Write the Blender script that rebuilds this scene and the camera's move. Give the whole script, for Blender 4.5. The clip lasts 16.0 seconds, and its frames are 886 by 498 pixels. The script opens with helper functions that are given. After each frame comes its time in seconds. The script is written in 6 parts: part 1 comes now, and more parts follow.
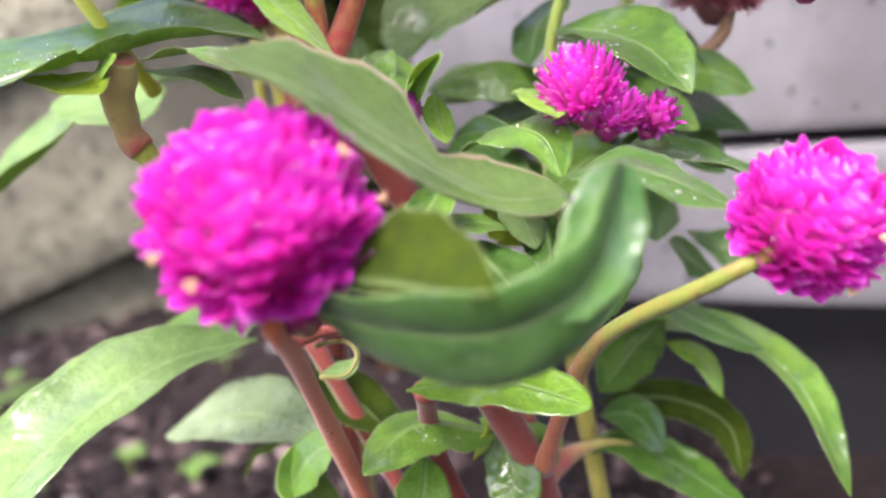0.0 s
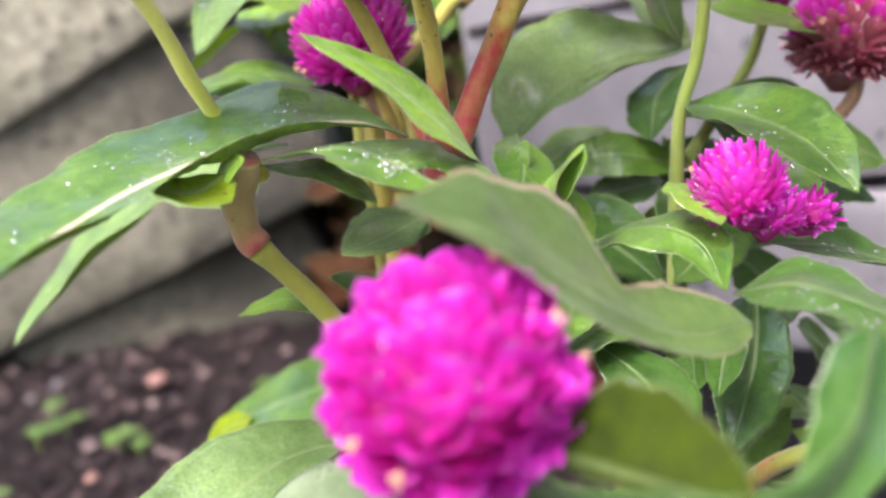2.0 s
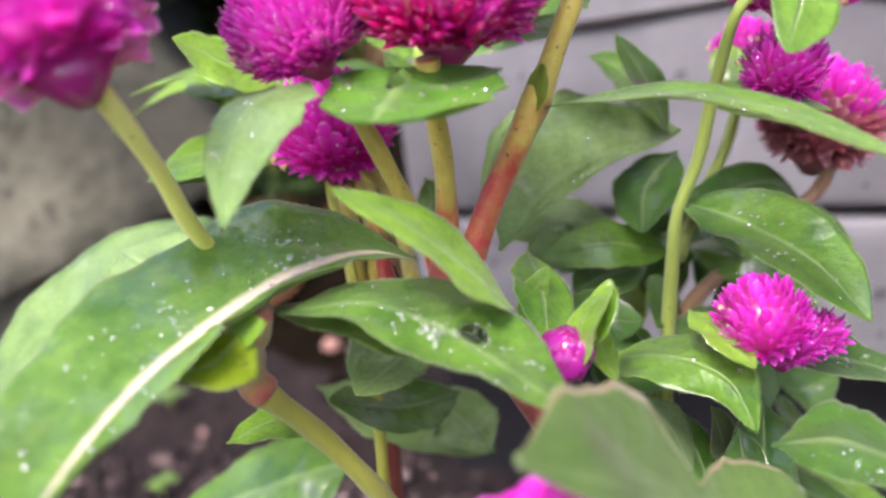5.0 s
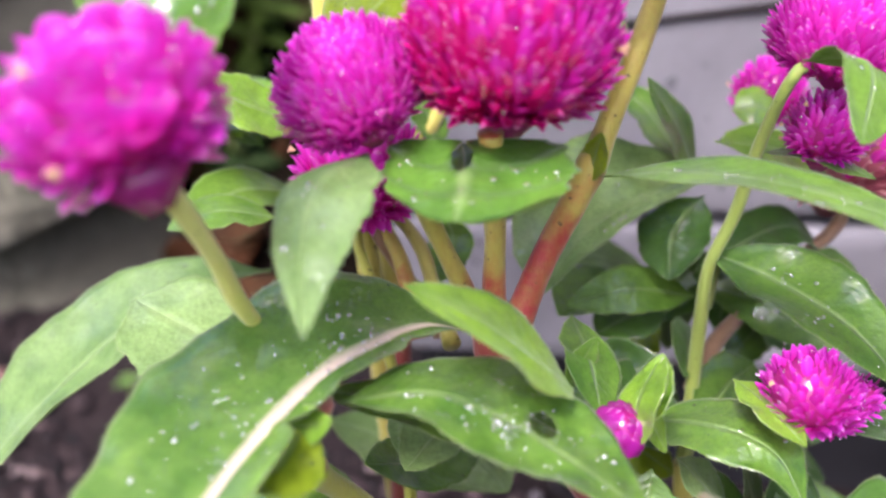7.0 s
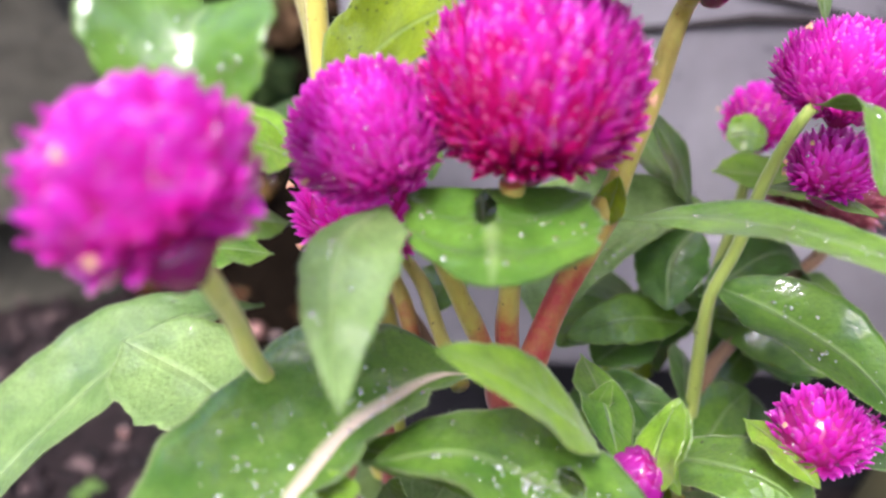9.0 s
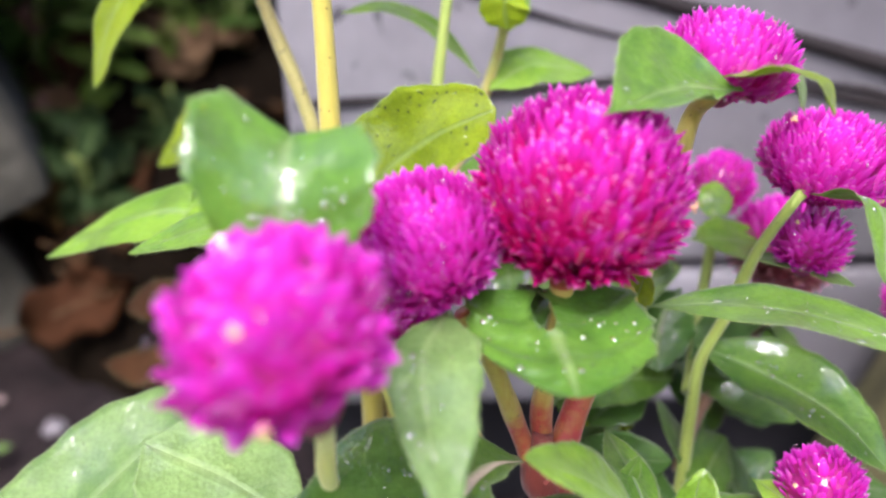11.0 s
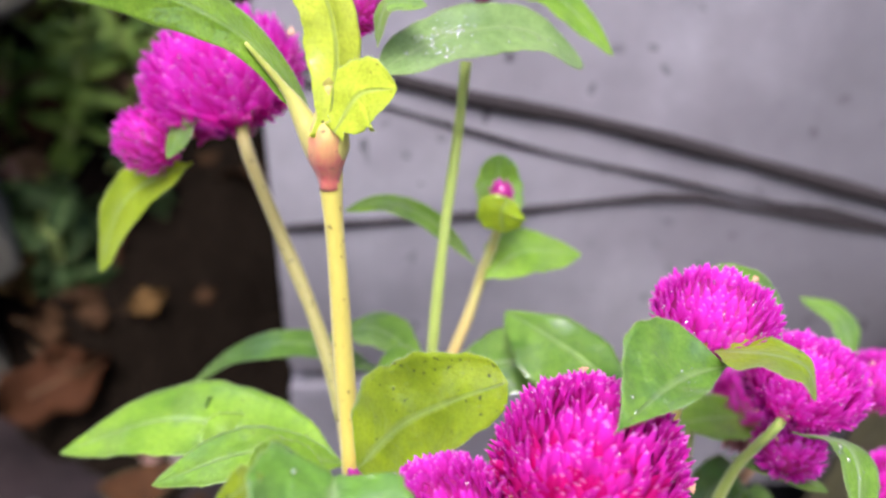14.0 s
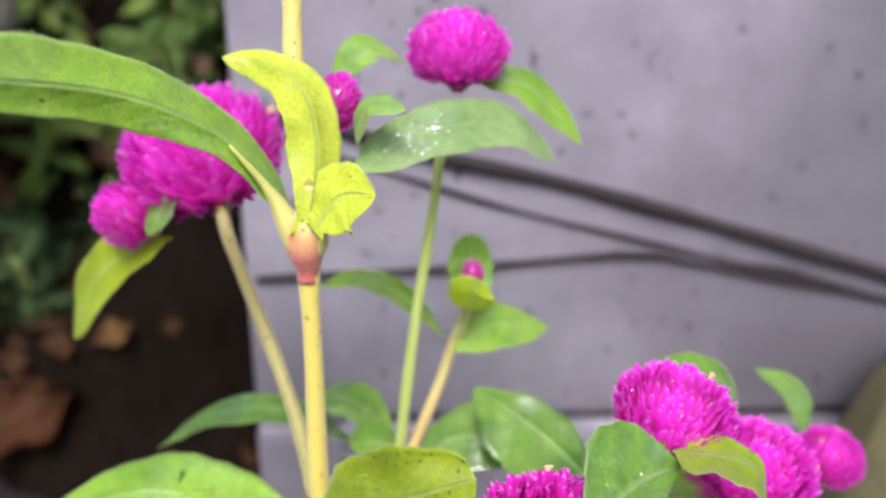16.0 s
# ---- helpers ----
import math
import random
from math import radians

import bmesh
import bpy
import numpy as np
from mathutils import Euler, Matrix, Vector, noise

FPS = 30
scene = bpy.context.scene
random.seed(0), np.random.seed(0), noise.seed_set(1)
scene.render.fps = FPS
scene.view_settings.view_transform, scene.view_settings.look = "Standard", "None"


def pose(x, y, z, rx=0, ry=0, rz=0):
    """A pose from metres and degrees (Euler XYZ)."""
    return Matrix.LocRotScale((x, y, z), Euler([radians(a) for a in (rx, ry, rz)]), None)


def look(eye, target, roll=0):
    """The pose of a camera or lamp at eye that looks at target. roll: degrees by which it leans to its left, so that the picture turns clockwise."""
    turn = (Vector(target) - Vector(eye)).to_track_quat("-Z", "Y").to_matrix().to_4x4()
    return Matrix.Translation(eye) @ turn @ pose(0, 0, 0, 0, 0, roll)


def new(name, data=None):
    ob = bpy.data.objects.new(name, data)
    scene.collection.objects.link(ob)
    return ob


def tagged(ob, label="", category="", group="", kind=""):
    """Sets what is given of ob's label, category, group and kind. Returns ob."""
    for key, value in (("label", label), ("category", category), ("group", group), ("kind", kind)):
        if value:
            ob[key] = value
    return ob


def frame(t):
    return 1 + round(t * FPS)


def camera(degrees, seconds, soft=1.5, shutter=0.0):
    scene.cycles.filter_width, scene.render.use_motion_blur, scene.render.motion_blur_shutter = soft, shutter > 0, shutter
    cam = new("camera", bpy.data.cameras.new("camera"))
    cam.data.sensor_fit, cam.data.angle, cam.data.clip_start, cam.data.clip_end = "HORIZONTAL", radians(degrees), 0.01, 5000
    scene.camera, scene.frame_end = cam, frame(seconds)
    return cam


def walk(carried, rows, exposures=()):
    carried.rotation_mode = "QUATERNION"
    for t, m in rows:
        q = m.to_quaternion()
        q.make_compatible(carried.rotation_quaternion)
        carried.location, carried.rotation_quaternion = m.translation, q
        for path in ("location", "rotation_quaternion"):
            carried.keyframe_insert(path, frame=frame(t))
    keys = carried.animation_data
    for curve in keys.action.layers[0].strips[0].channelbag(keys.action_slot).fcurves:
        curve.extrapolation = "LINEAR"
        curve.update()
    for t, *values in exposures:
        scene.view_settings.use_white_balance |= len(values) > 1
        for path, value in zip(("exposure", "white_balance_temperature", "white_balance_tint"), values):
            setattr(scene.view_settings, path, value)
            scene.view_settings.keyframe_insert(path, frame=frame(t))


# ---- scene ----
cam = camera(56.70, 16.0, soft=2.5)
cam.data.dof.use_dof, cam.data.dof.focus_distance, cam.data.dof.aperture_fstop = True, 0.125, 11.0
# seconds, x, y, z, and the turn in degrees
PATH = [
    (0.0, -0.00000, 0.00000, 0.17800, 73.000, 8.000, -0.000),
    (0.5, -0.00302, 0.00314, 0.18152, 73.066, 8.220, 0.764),
    (1.0, -0.00852, 0.00859, 0.18389, 73.161, 8.279, 1.154),
    (1.5, -0.01286, 0.01041, 0.18934, 72.971, 8.545, 1.078),
    (2.0, -0.01751, 0.01343, 0.19367, 72.931, 8.284, 0.683),
    (2.5, -0.02056, 0.01818, 0.19790, 72.314, 8.093, -1.163),
    (3.0, -0.02220, 0.02338, 0.19975, 71.722, 7.556, -2.833),
    (3.5, -0.02303, 0.02444, 0.20398, 70.902, 7.401, -4.545),
    (4.0, -0.02720, 0.02519, 0.20895, 70.268, 7.195, -5.746),
    (6.5, -0.04474, 0.04054, 0.23285, 64.954, 4.575, -11.565),
    (7.0, -0.04838, 0.04284, 0.23554, 64.554, 4.033, -12.125),
    (7.5, -0.05082, 0.04511, 0.24042, 64.528, 3.482, -12.443),
    (8.0, -0.04951, 0.04736, 0.24186, 63.862, 3.247, -12.912),
    (10.5, -0.07423, 0.05850, 0.25041, 63.611, 1.365, -22.499),
    (11.0, -0.07674, 0.06066, 0.25579, 63.868, 0.925, -24.320),
    (11.5, -0.07685, 0.06067, 0.26019, 64.084, 0.592, -25.383),
    (12.0, -0.07663, 0.06328, 0.26665, 63.987, 0.496, -26.033),
    (12.5, -0.06915, 0.06481, 0.27420, 63.807, 0.542, -25.781),
    (13.0, -0.07284, 0.06930, 0.28199, 63.809, 0.623, -26.029),
    (13.5, -0.07421, 0.07196, 0.28707, 63.861, 0.382, -26.395),
    (14.0, -0.07964, 0.07286, 0.29597, 63.709, 0.223, -27.114),
    (14.5, -0.07807, 0.07283, 0.29867, 64.260, -0.631, -27.267),
    (15.0, -0.07898, 0.07052, 0.30325, 65.088, -0.827, -27.554),
    (15.5, -0.07973, 0.07282, 0.30717, 64.874, -1.314, -28.147),
    (16.0, -0.08021, 0.07445, 0.31120, 64.545, -1.797, -28.660),
]
walk(cam, [(t, pose(x, y, z, rx, ry, rz)) for t, x, y, z, rx, ry, rz in PATH],
     exposures=[(0.0, 1.74, 6000, 22.0), (1.0, 1.58, 6000, 22.0), (2.0, 1.55, 6000, 22.0), (4.0, 1.48, 6000, 20.0), (7.0, 1.35, 5750, 27.0), (11.0, 1.21, 5750, 23.0), (13.0, 1.18, 5700, 24.0), (16.0, 1.06, 5700, 26.0)])

# ---- light ----
world = bpy.data.worlds.new("world")
scene.world = world
world.use_nodes = True
wn = world.node_tree
sky = wn.nodes.new("ShaderNodeTexSky")
sky.sky_type, sky.sun_disc = "NISHITA", False
sky.sun_elevation, sky.sun_rotation = radians(60), radians(-146)
sky.air_density, sky.dust_density, sky.ozone_density = 1.2, 7.0, 1.0
wn.links.new(sky.outputs[0], wn.nodes["Background"].inputs[0])
wn.nodes["Background"].inputs[1].default_value = 0.15
sun = new("sun", bpy.data.lights.new("sun", "SUN"))
sun.data.energy, sun.data.angle, sun.data.color = 1.7, radians(18), (1.0, 0.96, 0.90)
sun.matrix_world = look((-0.60, -0.75, 2.0), (0, 0.15, 0.15))


# ---- materials ----
def material(name):
    m = bpy.data.materials.new(name)
    m.use_nodes = True
    n, l = m.node_tree.nodes, m.node_tree.links
    return m, n, l, n["Principled BSDF"], n["Material Output"]


def node(n, kind, **values):
    o = n.new(kind)
    for key, value in values.items():
        o.inputs[key.replace("_", " ")].default_value = value
    return o


def ramp(n, stops, kind="LINEAR"):
    o = n.new("ShaderNodeValToRGB")
    o.color_ramp.interpolation = kind
    while len(o.color_ramp.elements) < len(stops):
        o.color_ramp.elements.new(0.5)
    for e, (at, col) in zip(o.color_ramp.elements, stops):
        e.position = at
        e.color = (*col, 1) if len(col) == 3 else col
    return o


def math_node(n, l, op, a, b=None, c=None, clamp=False):
    o = n.new("ShaderNodeMath")
    o.operation, o.use_clamp = op, clamp
    for k, v in enumerate((a, b, c)):
        if v is None:
            continue
        if isinstance(v, (int, float)):
            o.inputs[k].default_value = v
        else:
            l.new(v, o.inputs[k])
    return o.outputs[0]


def mix(n, l, fac, a, b, blend="MIX"):
    o = n.new("ShaderNodeMix")
    o.data_type, o.blend_type = "RGBA", blend
    for k, v in ((0, fac), (6, a), (7, b)):
        if isinstance(v, (int, float)):
            o.inputs[k].default_value = v
        elif isinstance(v, tuple):
            o.inputs[k].default_value = (*v, 1)
        else:
            l.new(v, o.inputs[k])
    return o.outputs[2]


def noise_out(n, l, coord, scale, detail=4, rough=0.55):
    o = node(n, "ShaderNodeTexNoise", Scale=scale, Detail=detail, Roughness=rough)
    l.new(coord, o.inputs["Vector"])
    return o.outputs[0]


def leaf_material(name, dark, light, glow, rough=0.42, specks=0.0, through_light=0.32, pale_rib=(0.30, 0.42, 0.15), film=1.0, edge_wear=0.4, rib_gain=0.55, film_rough=0.07):
    """Leaf blade: u runs from base to tip, v from margin to margin."""
    m, n, l, p, out = material(name)
    tc = n.new("ShaderNodeTexCoord")
    uv = n.new("ShaderNodeSeparateXYZ")
    l.new(tc.outputs["UV"], uv.inputs[0])
    obj = tc.outputs["Object"]
    info = n.new("ShaderNodeObjectInfo")
    across = math_node(n, l, "ABSOLUTE", math_node(n, l, "MULTIPLY_ADD", uv.outputs[1], 2.0, -1.0))
    big = noise_out(n, l, obj, 75, 4, 0.6)
    mott = noise_out(n, l, obj, 330, 5, 0.65)
    fine = noise_out(n, l, obj, 1500, 3)
    tone = math_node(n, l, "MULTIPLY_ADD", big, 2.2, -1.1)
    tone = math_node(n, l, "ADD", tone, math_node(n, l, "MULTIPLY_ADD", mott, 1.5, -0.75))
    tone = math_node(n, l, "ADD", tone, math_node(n, l, "MULTIPLY_ADD", info.outputs["Random"], 0.4, 0.30), clamp=True)
    col = mix(n, l, tone, dark, light)
    col = mix(n, l, math_node(n, l, "MULTIPLY_ADD", fine, 1.3, -0.55, clamp=True), col, tuple(c * 0.4 for c in dark))
    # the tissue between the side veins swells; the veins lie a little paler in grooves
    slant = math_node(n, l, "MULTIPLY_ADD", across, -0.17, uv.outputs[0])
    wob = math_node(n, l, "MULTIPLY_ADD", big, 0.06, slant)
    vein = math_node(n, l, "PINGPONG", math_node(n, l, "MULTIPLY", wob, 10.0), 0.5)
    groove = math_node(n, l, "SUBTRACT", 1.0, math_node(n, l, "MULTIPLY", vein, 4.5), clamp=True)
    groove = math_node(n, l, "MULTIPLY", groove, math_node(n, l, "SUBTRACT", 0.95, across, clamp=True))
    col = mix(n, l, math_node(n, l, "MULTIPLY", math_node(n, l, "MULTIPLY", groove, mott), 0.14), col, tuple(min(1, c * 1.35) for c in light))
    thin = math_node(n, l, "MULTIPLY_ADD", uv.outputs[0], -0.085, 0.145)
    thin = math_node(n, l, "ADD", thin, math_node(n, l, "MULTIPLY_ADD", mott, 0.08, -0.04))
    rib = math_node(n, l, "SUBTRACT", 1.0, math_node(n, l, "DIVIDE", across, thin), clamp=True)
    ribc = math_node(n, l, "MULTIPLY", math_node(n, l, "POWER", rib, 0.8), math_node(n, l, "MULTIPLY_ADD", big, 1.4 * rib_gain, 0.15 * rib_gain), clamp=True)
    col = mix(n, l, ribc, col, pale_rib)
    rim = math_node(n, l, "MULTIPLY", math_node(n, l, "GREATER_THAN", math_node(n, l, "MULTIPLY_ADD", big, 0.16 * edge_wear, across), 1.03 - 0.03 * edge_wear), min(1.0, edge_wear))
    col = mix(n, l, rim, col, (0.36, 0.24, 0.16) if edge_wear > 0.8 else (0.30, 0.33, 0.14))
    dots = noise_out(n, l, obj, 1000, 1, 0.3)
    patch = noise_out(n, l, obj, 90, 2, 0.5)
    edge = 0.785 - 0.075 * specks
    dot = math_node(n, l, "MULTIPLY", math_node(n, l, "GREATER_THAN", dots, edge), math_node(n, l, "GREATER_THAN", patch, 0.52))
    col = mix(n, l, dot, col, (0.018, 0.02, 0.012))
    l.new(col, p.inputs["Base Color"])
    l.new(math_node(n, l, "MULTIPLY_ADD", mott, 0.5, rough - 0.20), p.inputs["Roughness"])
    p.inputs["Specular IOR Level"].default_value = 0.4 if film > 0.5 else 0.18
    # short hairs on the blade
    p.inputs["Sheen Weight"].default_value = 0.20 if film > 0.3 else 0.0
    p.inputs["Sheen Roughness"].default_value = 0.45
    p.inputs["Sheen Tint"].default_value = (0.85, 1.0, 0.78, 1)
    # rain: a patchy film, and beads of water standing in it
    wet = noise_out(n, l, obj, 100, 3, 0.55)
    cell = node(n, "ShaderNodeTexVoronoi", Scale=620.0)
    l.new(obj, cell.inputs["Vector"])
    bead = math_node(n, l, "SUBTRACT", 1.0, math_node(n, l, "MULTIPLY", cell.outputs[0], 3.4), clamp=True)
    bead = math_node(n, l, "MULTIPLY", bead, math_node(n, l, "MULTIPLY_ADD", patch, 6.0, -2.9, clamp=True))
    bead = math_node(n, l, "POWER", bead, 0.5)
    sheet = math_node(n, l, "MULTIPLY_ADD", wet, 8.0 * film, -3.7 * film, clamp=True)
    l.new(math_node(n, l, "MAXIMUM", sheet, math_node(n, l, "MULTIPLY", bead, min(1.0, 1.6 * film)), clamp=True), p.inputs["Coat Weight"])
    p.inputs["Coat Roughness"].default_value = film_rough
    p.inputs["Coat IOR"].default_value = 1.9
    ripple = node(n, "ShaderNodeBump", Strength=0.8, Distance=0.0006)
    wave_h = math_node(n, l, "ADD", noise_out(n, l, obj, 300, 3, 0.6), math_node(n, l, "MULTIPLY", wet, 1.8))
    wave_h = math_node(n, l, "ADD", wave_h, math_node(n, l, "MULTIPLY", groove, -0.10))
    l.new(math_node(n, l, "ADD", wave_h, math_node(n, l, "MULTIPLY", bead, 0.7)), ripple.inputs["Height"])
    l.new(ripple.outputs[0], p.inputs["Coat Normal"])
    hgt = math_node(n, l, "ADD", math_node(n, l, "MULTIPLY", fine, 0.35), math_node(n, l, "MULTIPLY", rib, -1.0))
    hgt = math_node(n, l, "ADD", hgt, math_node(n, l, "MULTIPLY", groove, -0.22))
    hgt = math_node(n, l, "ADD", hgt, math_node(n, l, "MULTIPLY", mott, 1.3))
    bump = node(n, "ShaderNodeBump", Strength=0.7, Distance=0.0005)
    l.new(hgt, bump.inputs["Height"])
    l.new(bump.outputs[0], p.inputs["Normal"])
    tr = n.new("ShaderNodeBsdfTranslucent")
    l.new(mix(n, l, 0.55, col, glow), tr.inputs[0])
    sh = n.new("ShaderNodeMixShader")
    sh.inputs[0].default_value = through_light
    l.new(p.outputs[0], sh.inputs[1])
    l.new(tr.outputs[0], sh.inputs[2])
    l.new(sh.outputs[0], out.inputs[0])
    return m


GLOW = (0.26, 0.44, 0.02)
DEAD = leaf_material("leaf_dead", (0.030, 0.012, 0.004), (0.085, 0.038, 0.012), (0.10, 0.04, 0.01), 0.8, film=0.0, pale_rib=(0.07, 0.034, 0.012))
LEAF = {
    "mature": leaf_material("leaf_mature", (0.04, 0.125, 0.006), (0.16, 0.31, 0.024), GLOW, 0.44),
    "pale": leaf_material("leaf_pale", (0.115, 0.215, 0.048), (0.250, 0.390, 0.110), GLOW, 0.46, film=0.6),
    "fresh": leaf_material("leaf_fresh", (0.1, 0.235, 0.006), (0.24, 0.43, 0.022), (0.34, 0.52, 0.02), 0.42),
    "gloss": leaf_material("leaf_gloss", (0.045, 0.140, 0.008), (0.125, 0.285, 0.020), GLOW, 0.40, film=1.1, film_rough=0.20),
    "ribbed": leaf_material("leaf_ribbed", (0.055, 0.15, 0.01), (0.175, 0.32, 0.04), GLOW, 0.46, pale_rib=(0.74, 0.62, 0.46), film=1.2, edge_wear=0.45, rib_gain=1.5),
    "lime": leaf_material("leaf_lime", (0.340, 0.440, 0.014), (0.560, 0.660, 0.040), (0.66, 0.74, 0.02), 0.5, film=0.4, through_light=0.4),
    "worn": leaf_material("leaf_worn", (0.062, 0.124, 0.018), (0.140, 0.232, 0.046), GLOW, 0.5, pale_rib=(0.30, 0.36, 0.17), film=0.6, edge_wear=0.85, rib_gain=0.2),
    "specked": leaf_material("leaf_specked", (0.180, 0.265, 0.120), (0.340, 0.430, 0.250), GLOW, 0.46, 1.9),
    "dead": DEAD,
    "yellow": leaf_material("leaf_yellow", (0.160, 0.240, 0.002), (0.310, 0.415, 0.004), (0.52, 0.68, 0.005), 0.52, 0.8, through_light=0.42, film=0.5),
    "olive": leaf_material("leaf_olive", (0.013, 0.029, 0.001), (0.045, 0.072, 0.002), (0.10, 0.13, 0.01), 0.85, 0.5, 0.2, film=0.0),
    "weed": leaf_material("leaf_weed", (0.028, 0.070, 0.007), (0.080, 0.155, 0.020), GLOW, 0.6, film=0.0),
    # dimmed copy of weed: shade at the bank foot is in its colours
    "weed_shaded": leaf_material("leaf_weed_low", (0.006, 0.018, 0.0025), (0.018, 0.042, 0.006), (0.03, 0.07, 0.005), 0.7, film=0.0),
    "weed_young": leaf_material("leaf_weed_young", (0.070, 0.135, 0.012), (0.190, 0.280, 0.045), GLOW, 0.6, film=0.0),
    "cup": leaf_material("leaf_cup", (0.036, 0.115, 0.014), (0.105, 0.235, 0.040), GLOW, 0.44, film=0.8, film_rough=0.28, through_light=0.22),
    # darkened mature green, for deep green leaves and painted shade among dense ones
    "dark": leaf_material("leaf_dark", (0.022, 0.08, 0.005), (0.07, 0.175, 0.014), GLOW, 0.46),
}
UNDER = {
    "green": leaf_material("leaf_underside", (0.130, 0.220, 0.035), (0.230, 0.340, 0.070), (0.36, 0.46, 0.03), 0.58, 0.2, film=0.4),
    "dead": DEAD,
    "yellow": leaf_material("leaf_underside_yellow", (0.190, 0.290, 0.002), (0.360, 0.490, 0.004), (0.52, 0.68, 0.005), 0.6, 0.7, through_light=0.42, film=0.4),
}


def stem_material(name, base, tip, spots=0.0, rough=0.55, start=0.0, sharp=1.0):
    m, n, l, p, out = material(name)
    tc = n.new("ShaderNodeTexCoord")
    uv = n.new("ShaderNodeSeparateXYZ")
    l.new(tc.outputs["UV"], uv.inputs[0])
    obj = tc.outputs["Object"]
    wob = noise_out(n, l, obj, 260, 3)
    at = math_node(n, l, "ADD", uv.outputs[0], math_node(n, l, "MULTIPLY_ADD", wob, 0.5, -0.25 - start))
    at = math_node(n, l, "MULTIPLY", at, sharp, clamp=True)
    col = mix(n, l, at, base, tip)
    stretch = n.new("ShaderNodeMapping")
    stretch.inputs["Scale"].default_value = (1, 1, 0.12)
    l.new(obj, stretch.inputs[0])
    streak = noise_out(n, l, stretch.outputs[0], 1800, 2)
    col = mix(n, l, math_node(n, l, "MULTIPLY", streak, 0.30), col, tuple(c * 0.5 for c in base))
    dots = noise_out(n, l, obj, 900, 1, 0.4)
    dot = math_node(n, l, "GREATER_THAN", dots, 0.76 - 0.06 * spots)
    col = mix(n, l, math_node(n, l, "MULTIPLY", dot, 0.85), col, (0.035, 0.022, 0.012))
    l.new(col, p.inputs["Base Color"])
    p.inputs["Roughness"].default_value = rough
    p.inputs["Subsurface Weight"].default_value = 0.15
    p.inputs["Subsurface Radius"].default_value = (0.002, 0.0015, 0.0005)
    blot = noise_out(n, l, obj, 420, 4, 0.6)
    col = mix(n, l, math_node(n, l, "MULTIPLY_ADD", blot, 1.6, -0.65, clamp=True), col, tuple(min(1, 0.55 * a + 0.35 * b) for a, b in zip(tip, base)))
    l.new(col, p.inputs["Base Color"])
    p.inputs["Sheen Weight"].default_value = 0.25
    p.inputs["Specular IOR Level"].default_value = 0.3
    bump = node(n, "ShaderNodeBump", Strength=0.7, Distance=0.0003)
    l.new(math_node(n, l, "ADD", streak, blot), bump.inputs["Height"])
    l.new(bump.outputs[0], p.inputs["Normal"])
    return m


YEL, RED, GRN, BRN = (0.46, 0.42, 0.07), (0.36, 0.040, 0.030), (0.25, 0.34, 0.06), (0.26, 0.15, 0.07)
STEM = {
    "red": stem_material("stem_red", (0.19, 0.040, 0.026), (0.26, 0.050, 0.034)),
    "yellow": stem_material("stem_yellow", YEL, (0.40, 0.36, 0.08), 0.6),
    "yellow_spotted": stem_material("stem_spotted", YEL, (0.44, 0.36, 0.05), 0.7),
    "red_to_yellow": stem_material("stem_red_yellow", RED, YEL, 0.5, 0.45, 0.22, 5.0),
    "yellow_to_red": stem_material("stem_yellow_red", (0.165, 0.20, 0.026), (0.36, 0.085, 0.040), 0.4, 0.45, 0.44, 4.0),
    "green": stem_material("stem_green", GRN, (0.30, 0.38, 0.07)),
    "bright": stem_material("stem_bright", (0.60, 0.64, 0.05), (0.76, 0.77, 0.22)),
    "pale": stem_material("stem_pale", (0.32, 0.34, 0.035), (0.42, 0.45, 0.07)),
    "pale_brown": stem_material("stem_pale_brown", (0.25, 0.21, 0.07), (0.23, 0.23, 0.05), 1.0),
    "brown": stem_material("stem_brown", (0.34, 0.22, 0.12), BRN, 0.8),
    "brown_red": stem_material("stem_brown_red", (0.48, 0.135, 0.045), (0.44, 0.105, 0.038), 0.4),
    "red_joint": stem_material("stem_red_joint", (0.46, 0.12, 0.08), (0.48, 0.44, 0.14), 0.2, 0.45, 0.05, 3.0),
    "red_tip": stem_material("stem_red_tip", (0.34, 0.40, 0.10), (0.42, 0.26, 0.08), 0.4),
    "collar_yellow": stem_material("stem_petiole", (0.42, 0.34, 0.10), (0.36, 0.44, 0.06), 0.5),
    "collar": stem_material("stem_collar", (0.46, 0.10, 0.085), (0.46, 0.44, 0.10), 0.3, 0.55, 0.30, 2.6),
}


